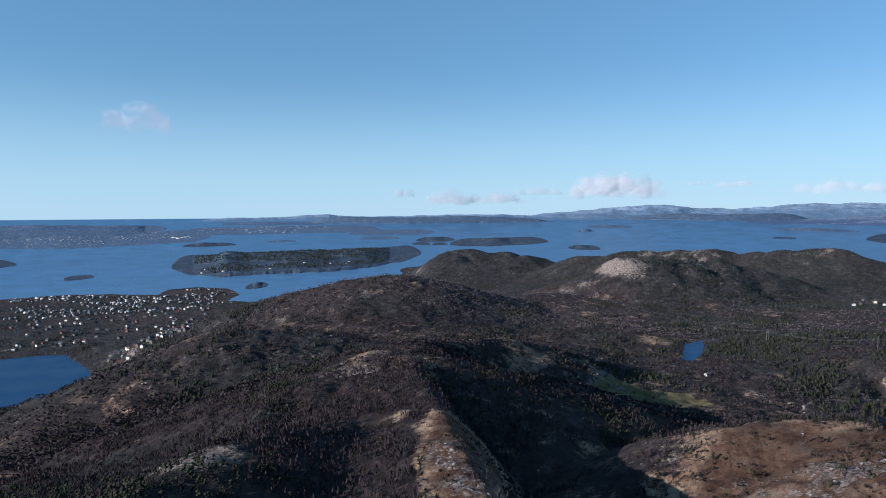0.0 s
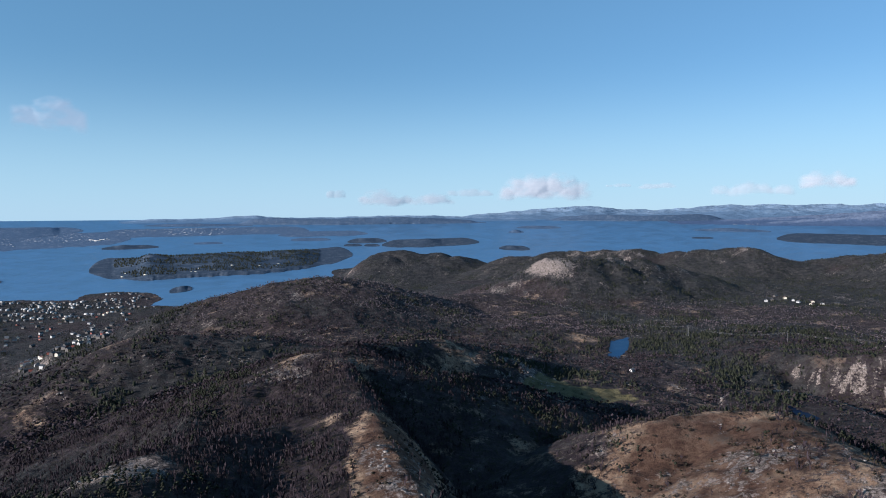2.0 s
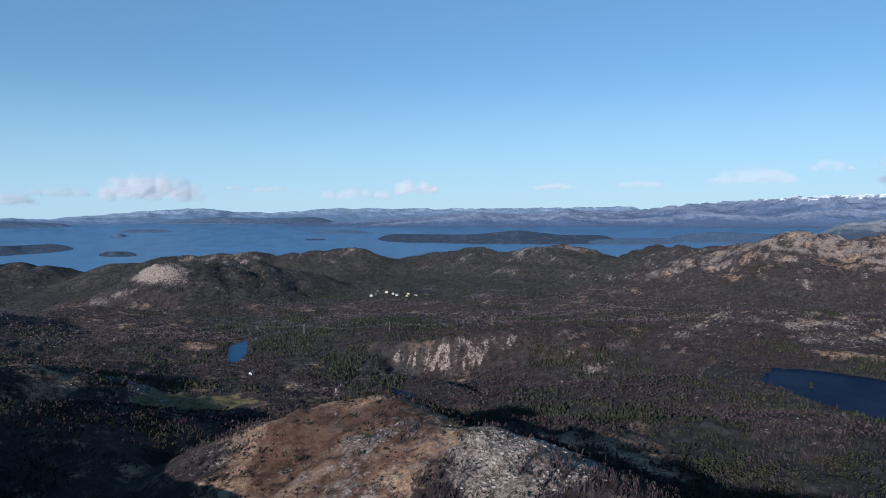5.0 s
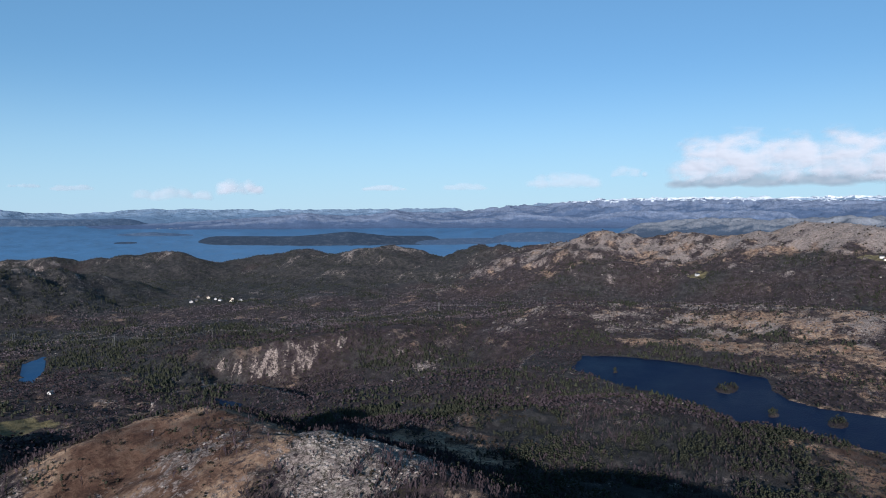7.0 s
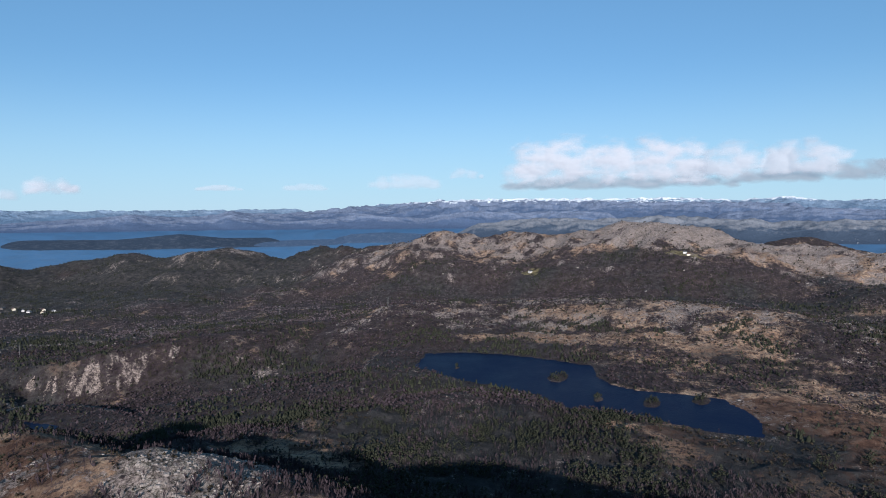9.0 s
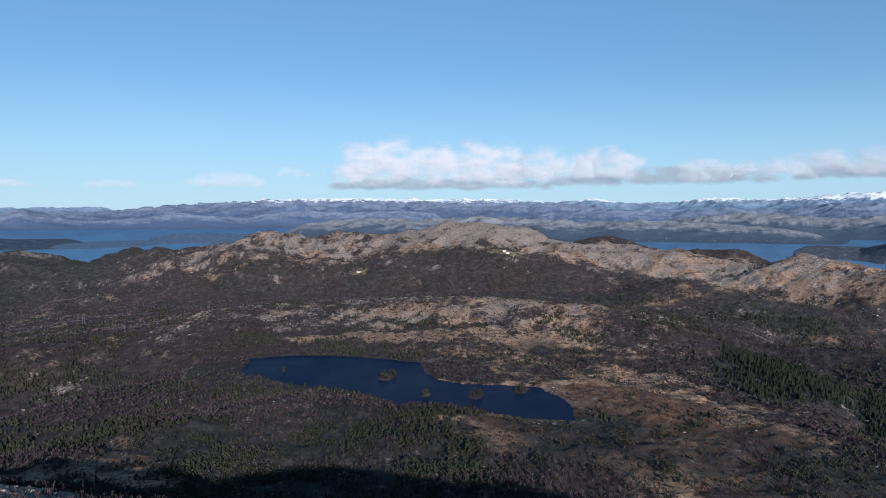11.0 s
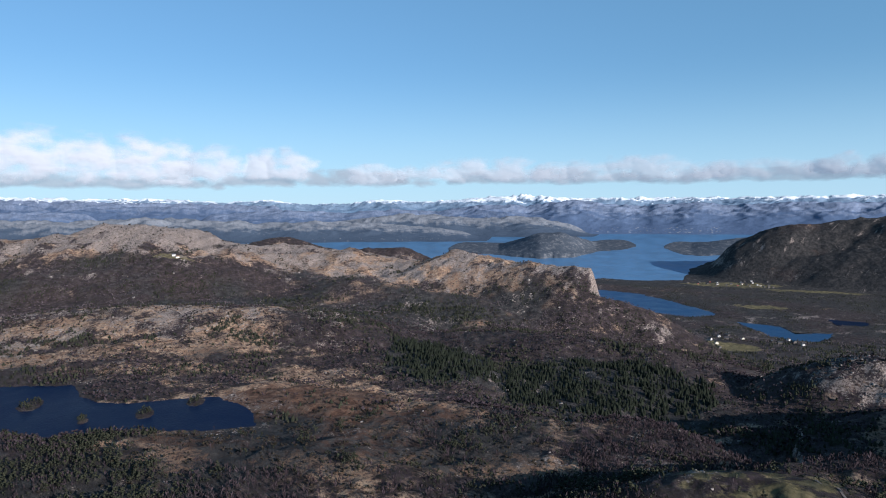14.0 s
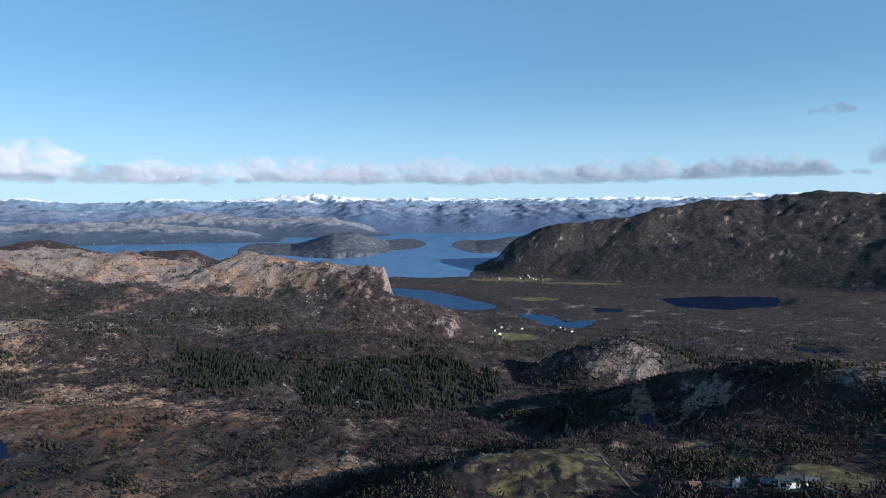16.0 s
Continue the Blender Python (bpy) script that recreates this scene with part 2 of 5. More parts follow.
def ground_height(x, y):
    r = np.hypot(x, y)
    # low ground: weighted mean of the places above
    num, den = np.zeros_like(x), np.zeros_like(x)
    for a, d, z in LOW:
        px, py = spot(a, d)
        w = 1.0 / (((x - px) ** 2 + (y - py) ** 2) / (0.02 * (d + 60) ** 2) + 0.12) ** 3
        num += w * z
        den += w
    low = num / den
    high = np.full_like(x, -200.0)
    for p, front, back, rounded, west in RIDGES:
        reach = (p[:, 2].max() + 10) / min(front, back, west or 9) + rounded
        near = np.nonzero((x > p[:, 0].min() - reach) & (x < p[:, 0].max() + reach) & (y > p[:, 1].min() - reach) & (y < p[:, 1].max() + reach))
        xx, yy, rr = x[near], y[near], r[near]
        top = np.full(xx.shape, -200.0)
        for (ax, ay, az), (bx, by, bz) in zip(p[:-1], p[1:]):
            dx, dy = bx - ax, by - ay
            t = np.clip(((xx - ax) * dx + (yy - ay) * dy) / (dx * dx + dy * dy), 0, 1)
            cx, cy = ax + t * dx, ay + t * dy
            d = np.hypot(xx - cx, yy - cy)
            s = front + (back - front) * smooth(-0.6, 0.6, (rr - np.hypot(cx, cy)) / (d + 5))
            if west:
                s = west + (s - west) * smooth(-0.3, 0.7, ((xx - cx) * dy - (yy - cy) * dx) / (np.hypot(dx, dy) * (d + 5)))
            top = np.maximum(top, az + (bz - az) * t - s * (np.sqrt(d * d + rounded * rounded) - rounded))
        high[near] = np.maximum(high[near], top)
    k = 14.0
    h = np.maximum(low, high) + k * np.log1p(np.exp(-np.abs(low - high) / k)) * 0.6
    bumps = fbm(x, y, 260, 4) * 14 * smooth(300, 900, r) + ridged(x, y, 70, 3) * 3.6 * smooth(150, 350, r) + ridged(x, y, 27, 3, 7.0) * 1.9 * smooth(130, 280, r) * (1 - smooth(1500, 2200, r)) + fbm(x, y, 16, 2, 3.0) * 1.1 + ridged(x, y, 48, 2, 13.0) * 3.0 * smooth(420, 560, r) * (1 - smooth(1500, 2000, r))
    bumps = bumps + ((ridged(x, y, 170, 4, 2.0) - 0.15) * 15 + (ridged(x, y, 60, 3, 14.0) - 0.3) * 6) * smooth(1400, 1900, r) * (1 - smooth(2500, 2900, r)) * smooth(90, 170, h) + ((ridged(x, y, 900, 5, 5.0) - 0.35) * 45 + (ridged(x, y, 300, 4, 11.0) - 0.3) * 20 + (ridged(x, y, 95, 3, 16.0) - 0.3) * 7) * smooth(3100, 3600, r) * smooth(60, 200, h)
    bumps = bumps + (np.abs(fbm(x, y, 330, 3, 9.0)) * 3.2 - 0.6) * 17 * smooth(1500, 2000, r) * (1 - smooth(3300, 3600, r)) * smooth(40, 110, h) * (np.arctan2(x, y) < 1.1)
    b = np.degrees(np.arctan2(x, y))       # the massif breaks off in a steep wall
    wall = smooth(119.9, 121.2, b) * (1 - smooth(126, 128, b)) * smooth(1560, 1620, r) * (1 - smooth(1850, 1950, r))
    h = h + (np.minimum(h, 96) - h) * wall
    bumps = bumps + (ridged(x, y, 230, 4, 29.0) - 0.2) * 11 * smooth(124, 132, b) * smooth(1250, 1500, r) * (1 - smooth(3000, 3300, r))
    tame = smooth(5, 60, h)
    h = h + bumps * (0.25 + 0.75 * tame) - 1.5
    for level, shore in LAKES.values():
        near = np.nonzero(np.abs(r - np.mean([d for _, d in shore])) < 900)
        xx, yy = x[near], y[near]
        s = inside(xx, yy, shore) + (fbm(xx, yy, 40, 3, 8.0) * 9 + ridged(xx, yy, 22, 2, 4.0) * 4 + fbm(xx, yy, 150, 4, 18.0) * 40 * smooth(1500, 1900, r[near])) * smooth(300, 900, r[near])
        bank = level + 0.7 + (np.maximum(h[near], level + 0.6) - level - 0.6) * smooth(2, 70, -s)
        h[near] = np.where(s > 0, level - np.minimum(5, 0.25 * s + 0.2), np.where(s > -70, bank, h[near]))
    s = inside(x, y, LAND) + fbm(x, y, 300, 4, 4.0) * 45 * smooth(1500, 2500, r)
    h = np.where(s > 0, 0.8 + (np.maximum(h, 1.2) - 0.8) * smooth(0, 260, s), -np.minimum(15, -0.2 * s))
    return h


def region(x, y, bearing, distance, half_bearing, half_distance, soft=0.35, rough=0.25):
    """1 inside an oval given by bearing and distance, with an uneven edge."""
    a, r = np.degrees(np.arctan2(x, y)), np.hypot(x, y)
    a = np.where(a < -100, a + 360, a)
    q = np.hypot((a - bearing) / half_bearing, (r - distance) / half_distance)
    out, m = np.zeros(x.shape), np.nonzero(q < 1 + soft + rough)
    out[m] = 1 - smooth(1 - soft, 1 + soft, q[m] + rough * fbm(x[m], y[m], 60, 4, 12.0))
    return out


# ---- materials ----
def material(name):
    m = bpy.data.materials.new(name)
    m.use_nodes = True
    return m, m.node_tree.nodes, m.node_tree.links, m.node_tree.nodes["Principled BSDF"]


def noise_node(nodes, links, scale, detail=6, rough=0.6, coords="Object"):
    tc, n = nodes.new("ShaderNodeTexCoord"), nodes.new("ShaderNodeTexNoise")
    links.new(tc.outputs[coords], n.inputs["Vector"])
    n.inputs["Scale"].default_value, n.inputs["Detail"].default_value, n.inputs["Roughness"].default_value = scale, detail, rough
    return n


def ramp(nodes, links, source, stops):
    r = nodes.new("ShaderNodeValToRGB")
    while len(r.color_ramp.elements) < len(stops):
        r.color_ramp.elements.new(0.5)
    for e, (p, c) in zip(r.color_ramp.elements, stops):
        e.position, e.color = p, (*c, 1)
    links.new(source, r.inputs[0])
    return r.outputs[0]


def blend(nodes, links, fac, a, b):
    m = nodes.new("ShaderNodeMix")
    m.data_type = "RGBA"
    links.new(fac, m.inputs[0])
    links.new(a, m.inputs[6])
    links.new(b, m.inputs[7])
    return m.outputs[2]


def bump(nodes, links, source, bsdf, strength, distance):
    b = nodes.new("ShaderNodeBump")
    b.inputs["Strength"].default_value, b.inputs["Distance"].default_value = strength, distance
    links.new(source, b.inputs["Height"])
    links.new(b.outputs[0], bsdf.inputs["Normal"])


def ground_material():
    m, n, l, p = material("winter_hillside")
    fine, mid = noise_node(n, l, 0.5, 10, 0.75), noise_node(n, l, 0.075, 12, 0.8)
    patchy = noise_node(n, l, 0.22, 10, 0.8)
    floor_c = ramp(n, l, mid.outputs[0], [(0.36, (0.0125, 0.0095, 0.0115)), (0.49, (0.037, 0.027, 0.0315)), (0.62, (0.092, 0.067, 0.069))])
    heath_c = ramp(n, l, mid.outputs[0], [(0.36, (0.08, 0.047, 0.033)), (0.47, (0.26, 0.163, 0.107)), (0.6, (0.46, 0.335, 0.225))])
    ruddy_c = ramp(n, l, mid.outputs[0], [(0.36, (0.03, 0.018, 0.014)), (0.47, (0.092, 0.05, 0.034)), (0.6, (0.19, 0.122, 0.083))])
    shrub_c = ramp(n, l, fine.outputs[0], [(0.3, (0.014, 0.012, 0.009)), (0.7, (0.05, 0.042, 0.026))])
    rock_c = ramp(n, l, fine.outputs[0], [(0.36, (0.055, 0.045, 0.042)), (0.46, (0.205, 0.166, 0.15)), (0.6, (0.4, 0.332, 0.296))])
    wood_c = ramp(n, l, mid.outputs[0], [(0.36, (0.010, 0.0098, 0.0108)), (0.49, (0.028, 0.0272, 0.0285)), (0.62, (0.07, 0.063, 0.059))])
    field_c = ramp(n, l, mid.outputs[0], [(0.36, (0.055, 0.046, 0.024)), (0.5, (0.125, 0.106, 0.052)), (0.62, (0.21, 0.172, 0.092))])
    shrubs = ramp(n, l, patchy.outputs[0], [(0.50, (0, 0, 0)), (0.56, (1, 1, 1))])
    floor_c, heath_c = blend(n, l, shrubs, floor_c, shrub_c), blend(n, l, shrubs, heath_c, floor_c)
    tcr, crack, warp = n.new("ShaderNodeTexCoord"), n.new("ShaderNodeTexVoronoi"), n.new("ShaderNodeVectorMath")
    warp.operation = "MULTIPLY_ADD"
    l.new(patchy.outputs[1], warp.inputs[0])
    warp.inputs[1].default_value = (16, 16, 16)
    l.new(tcr.outputs["Object"], warp.inputs[2])
    stretch = n.new("ShaderNodeMapping")
    stretch.inputs["Rotation"].default_value = (0.45, 0.3, 0.9)
    stretch.inputs["Scale"].default_value = (0.2, 0.075, 0.13)
    l.new(warp.outputs[0], stretch.inputs[0])
    crack.feature = "DISTANCE_TO_EDGE"
    crack.inputs["Scale"].default_value = 1.0
    l.new(stretch.outputs[0], crack.inputs["Vector"])
    gap = ramp(n, l, crack.outputs[0], [(0.015, (1, 1, 1)), (0.07, (0, 0, 0))])
    col = n.new("ShaderNodeVertexColor")
    col.layer_name = "cover"
    sep = n.new("ShaderNodeSeparateColor")
    l.new(col.outputs[0], sep.inputs[0])
    pale_c = ramp(n, l, fine.outputs[0], [(0.36, (0.09, 0.074, 0.063)), (0.46, (0.255, 0.217, 0.186)), (0.6, (0.45, 0.395, 0.343))])
    clean = n.new("ShaderNodeMapRange")
    clean.inputs[1].default_value, clean.inputs[2].default_value = 1.12, 1.28
    l.new(sep.outputs[0], clean.inputs[0])
    rock_c = blend(n, l, clean.outputs[0], rock_c, pale_c)
    heather = n.new("ShaderNodeMapRange")
    heather.inputs[1].default_value, heather.inputs[2].default_value = 1.02, 1.22
    l.new(sep.outputs[1], heather.inputs[0])
    heath_c = blend(n, l, heather.outputs[0], heath_c, ruddy_c)
    rock_c = blend(n, l, gap, rock_c, shrub_c)

    def edge(source, wobble, width=0.1):
        a = n.new("ShaderNodeMath")
        a.operation = "MULTIPLY_ADD"
        l.new(wobble, a.inputs[0])
        a.inputs[1].default_value = 1.6
        l.new(source, a.inputs[2])
        r = n.new("ShaderNodeMapRange")
        r.inputs[1].default_value, r.inputs[2].default_value = 1.3 - width, 1.3 + width
        l.new(a.outputs[0], r.inputs[0])
        return r.outputs[0]
    c = blend(n, l, edge(sep.outputs[1], mid.outputs[0], 0.14), floor_c, heath_c)
    c = blend(n, l, edge(sep.outputs[2], mid.outputs[0], 0.14), c, wood_c)
    c = blend(n, l, edge(col.outputs[1], mid.outputs[0], 0.1), c, field_c)
    c = blend(n, l, edge(sep.outputs[0], patchy.outputs[0], 0.05), c, rock_c)
    l.new(c, p.inputs["Base Color"])
    p.inputs["Roughness"].default_value = 0.95
    p.inputs["Specular IOR Level"].default_value = 0.15
    coarse = n.new("ShaderNodeBump")
    coarse.inputs["Strength"].default_value, coarse.inputs["Distance"].default_value = 0.8, 7.0
    l.new(mid.outputs[0], coarse.inputs["Height"])
    small = n.new("ShaderNodeBump")
    small.inputs["Strength"].default_value, small.inputs["Distance"].default_value = 0.9, 2.0
    l.new(fine.outputs[0], small.inputs["Height"])
    l.new(coarse.outputs[0], small.inputs["Normal"])
    l.new(small.outputs[0], p.inputs["Normal"])
    return m


def water_material(name, dark, ripple=0.25, gloss=0.35, ior=1.333):
    m, n, l, p = material(name)
    w = noise_node(n, l, 0.012, 6, 0.6)
    l.new(ramp(n, l, w.outputs[0], [(0.35, tuple(0.8 * v for v in dark)), (0.65, dark)]), p.inputs["Base Color"])
    rr = n.new("ShaderNodeMapRange")
    rr.inputs[1].default_value, rr.inputs[2].default_value, rr.inputs[3].default_value, rr.inputs[4].default_value = 0.35, 0.65, 0.3, 0.45
    l.new(w.outputs[0], rr.inputs[0])
    l.new(rr.outputs[0], p.inputs["Roughness"])
    p.inputs["IOR"].default_value = ior
    p.inputs["Specular IOR Level"].default_value = gloss
    waves = noise_node(n, l, 0.35, 3, 0.6)
    bump(n, l, waves.outputs[0], p, ripple, 0.6)
    return m


def far_material(name, low, high, snow=0.0, blue=0.0, scale=0.01):
    m, n, l, p = material(name)
    a, b = noise_node(n, l, scale, 12, 0.78), noise_node(n, l, scale * 3, 10, 0.75)
    woods = ramp(n, l, b.outputs[0], [(0.35, tuple(0.8 * v for v in low)), (0.65, low)])
    rocks = ramp(n, l, b.outputs[0], [(0.38, tuple(0.88 * v for v in high)), (0.62, tuple(min(0.9, 1.2 * v) for v in high))])
    if snow:
        col = n.new("ShaderNodeVertexColor")
        col.layer_name = "cover"
        sep = n.new("ShaderNodeSeparateColor")
        l.new(col.outputs[0], sep.inputs[0])

        def over(share, top, grain):
            s = n.new("ShaderNodeMath")
            s.operation = "MULTIPLY_ADD"
            l.new(grain.outputs[0], s.inputs[0])
            s.inputs[1].default_value = 1.8
            l.new(share, s.inputs[2])
            r = n.new("ShaderNodeMapRange")
            r.inputs[1].default_value, r.inputs[2].default_value = top - 0.22, top + 0.22
            l.new(s.outputs[0], r.inputs[0])
            return r.outputs[0]
        c = blend(n, l, over(sep.outputs[1], 1.45, a), woods, rocks)
        white = n.new("ShaderNodeRGB")
        white.outputs[0].default_value = (0.74, 0.8, 0.88, 1)
        c = blend(n, l, over(sep.outputs[0], 1.62, b), c, white.outputs[0])
    else:
        c = blend(n, l, ramp(n, l, a.outputs[0], [(0.5, (0, 0, 0)), (0.66, (1, 1, 1))]), woods, rocks)
    l.new(c, p.inputs["Base Color"])
    p.inputs["Roughness"].default_value = 1.0
    p.inputs["Specular IOR Level"].default_value = 0.0
    bump(n, l, a.outputs[0], p, 0.4, 8.0)
    return m


GROUND = ground_material()
# The sea's bright blue base stands in for part of the sky's reflection.
SEA = water_material("sea_water", (0.088, 0.188, 0.34))
LAKE = water_material("lake_water", (0.004, 0.009, 0.032), 0.5, 0.2, 1.12)
BLUE_LAKE = water_material("valley_lake_water", (0.016, 0.055, 0.135), 0.35, 0.3, 1.2)
# Island colours carry the blue of the air before them, painted in.
ISLE = far_material("haze_tinted_wooded_island", (0.056, 0.076, 0.11), (0.115, 0.13, 0.16), scale=0.03)
ROCK_ISLE = far_material("haze_tinted_headland", (0.072, 0.085, 0.108), (0.19, 0.19, 0.2), scale=0.035)
FAR_ISLE = far_material("haze_tinted_island", (0.095, 0.14, 0.22), (0.16, 0.195, 0.26), scale=0.04)
# Distance haze is painted into these base colours, bluer and paler farther off.
FAR_HILL = far_material("haze_tinted_hill", (0.1, 0.142, 0.24), (0.165, 0.2, 0.285), 1.0, scale=0.03)
NEAR_HILL = far_material("nearer_haze_tinted_hill", (0.075, 0.1, 0.145), (0.185, 0.197, 0.225), 1.0, scale=0.03)
FAR_PEAK = far_material("haze_tinted_mountain", (0.145, 0.22, 0.335), (0.2, 0.27, 0.375), 1.0, scale=0.03)


# ---- large structure ----
def sheet(name, xs, ys, zs, mat, cover=None, closed=False):
    """A mesh over a grid of points (rows by columns)."""
    rows, cols = xs.shape
    co = np.stack(drawn_in(xs, ys, zs), -1).reshape(-1, 3)
    i, j = np.meshgrid(np.arange(rows - 1), np.arange(cols if closed else cols - 1), indexing="ij")
    jn = (j + 1) % cols
    quads = np.stack([i * cols + j, i * cols + jn, (i + 1) * cols + jn, (i + 1) * cols + j], -1).reshape(-1, 4)[:, ::-1]
    corners = co[quads[:: max(1, len(quads) // 500)]]
    if np.cross(corners[:, 1] - corners[:, 0], corners[:, 2] - corners[:, 0])[:, 2].sum() < 0:
        quads = quads[:, ::-1]
    ob = raw_mesh(name, co, quads, mat, cover)
    p = np.stack([xs, ys, zs], -1)          # the far country keeps the lie of its slopes where it is drawn in
    across = np.roll(p, -1, 1) - np.roll(p, 1, 1) if closed else np.gradient(p, axis=1)
    n = np.cross(np.gradient(p, axis=0), across)
    n *= np.where(n[..., 2:] < 0, -1, 1)
    n = n / np.maximum(np.linalg.norm(n, axis=-1, keepdims=True), 1e-9)
    n[np.abs(n).sum(-1) < 0.5] = (0, 0, 1)
    ob.data.normals_split_custom_set_from_vertices(n.reshape(-1, 3))
    return ob


def raw_mesh(name, co, faces, mat, cover=None, flat=False):
    me = bpy.data.meshes.new(name)
    n = faces.shape[1]
    me.vertices.add(len(co))
    me.vertices.foreach_set("co", np.ascontiguousarray(co, dtype=np.float32).ravel())
    me.loops.add(faces.size)
    me.loops.foreach_set("vertex_index", np.ascontiguousarray(faces, dtype=np.int32).ravel())
    me.polygons.add(len(faces))
    me.polygons.foreach_set("loop_start", np.arange(0, faces.size, n, dtype=np.int32))
    if not flat:
        me.polygons.foreach_set("use_smooth", np.ones(len(faces), bool))
    me.update(calc_edges=True)
    if cover is not None:
        at = me.color_attributes.new("cover", "FLOAT_COLOR", "POINT")
        at.data.foreach_set("color", np.ascontiguousarray(cover, dtype=np.float32).ravel())
    me.materials.append(mat)
    return new(name, me)


PITCH, FIRST, ROWS_IN = 0.2, 6, 376        # degrees between columns, first fine row, fine rows
turns = np.concatenate([np.arange(-40, 165, PITCH), np.arange(165, 320, 2.0)])
steps = np.concatenate([[0.0, 20, 45, 80, 120, 160], 190 * 1.0085 ** np.arange(ROWS_IN), np.geomspace(4650, 42000, 34)])
rr, tt = np.meshgrid(steps, turns, indexing="ij")
gx, gy = spot(tt, rr)
gz = ground_height(gx, gy)
gz = np.where(rr < 150, np.minimum(gz, 293), gz)


def cover_of(x, y, z, slope):
    """Rock, heath, conifer wood and meadow shares of the ground."""
    r = np.hypot(x, y)
    n1, n2, n3 = fbm(x, y, 90, 5, 1.0), fbm(x, y, 240, 4, 6.0), fbm(x, y, 35, 4, 2.0)
    rock = 0.24 + (0.45 * np.clip(slope - 0.45, 0, 0.6) + 0.6 * np.clip(slope - 0.85, 0, 0.5)) * smooth(20, 80, z) * (1 - 0.9 * region(x, y, 3, 520, 20, 330)) + 0.34 * n3 + 0.22 * fbm(x, y, 9, 2, 5.0) + 0.3 * fbm(x, y, 130, 3, 15.0)
    heath = 0.2 + 0.5 * n1 + 0.6 * fbm(x, y, 42, 3, 19.0) * smooth(250, 500, r)
    # Wood share added past 2800 m paints the slate tone of distance haze.
    wood = 0.25 + 0.8 * n2 + 0.4 * smooth(2800, 3300, r)
    meadow = np.zeros_like(x)
    for b, d, hb, hd, v in ((76, 2150, 20, 190, 0.33), (98, 2080, 14, 220, 0.3), (110, 1850, 10, 190, 0.3), (76, 1680, 22, 190, -0.12), (80, 1270, 22, 150, 0.27), (14.3, 1975, 1.3, 70, 0.6), (-20, 500, 16, 300, -0.12), (84, 2120, 7, 160, 0.25), (39.0, 1085, 2.6, 34, 0.1), (42.6, 1100, 1.6, 26, 0.12), (15.6, 1975, 1.6, 90, 0.4), (19, 2060, 4, 60, 0.24), (20, 2900, 3, 120, 0.24), (46, 2700, 4, 150, 0.24), (29, 2900, 2, 90, 0.2), (57, 2480, 4, 150, 0.02), (140.8, 985, 3.2, 70, 0.34),
                            (33, 430, 5, 40, 0.2), (30, 380, 8, 60, 0.12), (-8, 590, 4, 40, 0.25), (1.5, 340, 3, 60, 0.3), (-20, 360, 4, 30, 0.55), (158.5, 660, 3, 60, 0.4), (125.6, 1500, 1.0, 40, 0.35), (118.5, 1690, 3, 90, 0.25)):
        rock += 0.75 * v * region(x, y, b, d, hb, hd, 0.5, 0.6)
    bearing = np.degrees(np.arctan2(x, y))
    rock += smooth(1700, 1850, r) * (1 - smooth(2400, 2600, r)) * smooth(60, 66, bearing) * 0.5 * fbm(x, y, 55, 4, 33.0)
    rock += region(x, y, 40, 1090, 7, 90, 0.3, 0.2) * (0.7 * fbm(bearing * 19, z * 1.6, 9.0, 4, 3.0) - 0.36)
    rock += region(x, y, 118.5, 1680, 4.5, 150, 0.4, 0.2) * (0.8 * fbm(bearing * 30, z * 1.1, 24.0, 4, 5.0) - 0.08)
    rock += smooth(3100, 3400, r) * smooth(40, 160, z) * (0.3 * fbm(x, y, 70, 3, 9.0) + 0.75 * fbm(x, y, 22, 3, 10.0) - 0.1)
    rock = np.minimum(rock, 0.92) + region(x, y, 45.5, 367, 7, 40) * (0.75 + 1.1 * fbm(x, y, 9, 3, 23.0) + 0.5 * fbm(x, y, 3, 2, 24.0))
    for b, d, hb, hd, v in ((100, 700, 22, 300, 0.2), (70, 520, 12, 110, -0.35), (44, 760, 11, 280, -0.25), (112, 750, 9, 130, -0.2), (104, 1150, 9, 260, -0.2), (65, 850, 10, 420, -0.15), (99, 640, 9, 150, 0.65), (86, 1150, 15, 220, 0.18), (96, 800, 6, 140, 0.4), (30, 430, 11, 85, 1.15), (92, 620, 8, 90, 0.5), (94, 700, 6, 90, 0.5), (103, 1950, 12, 180, 0.3), (85, 2110, 26, 230, 0.2), (75, 1700, 22, 190, -0.2), (80, 1270, 24, 170, 0.12), (-20, 450, 16, 250, -0.25), (94, 690, 8, 100, 0.9), (87, 620, 7, 30, 0.8), (100, 560, 6, 30, 0.7), (60, 620, 6, 30, 0.35), (108, 640, 5, 40, 0.6), (79, 1060, 14, 45, 0.5), (51, 640, 9, 26, 0.6), (53, 560, 8, 22, 0.8), (57, 515, 7, 20, 0.7), (104, 1500, 14, 300, 0.15), (112, 1780, 9, 150, 0.25), (28, 2550, 30, 600, -0.3), (112, 520, 6, 25, 0.6), (118, 1150, 14, 250, -0.2), (142, 2100, 18, 900, -0.15), (-28, 2000, 13, 900, -0.3), (62, 560, 6, 30, 0.5), (1.5, 360, 4, 90, 1.1), (141.5, 740, 1.2, 60, 0.6),
                            (114, 880, 2, 25, 0.6), (122, 860, 5, 18, 0.5), (88, 560, 6, 40, 0.4), (4, 810, 5, 60, 0.35), (-5, 610, 5, 60, 0.25), (17.5, 1300, 1.5, 40, 0.5), (34, 830, 2, 30, 0.5)):
        heath += v * region(x, y, b, d, hb, hd)
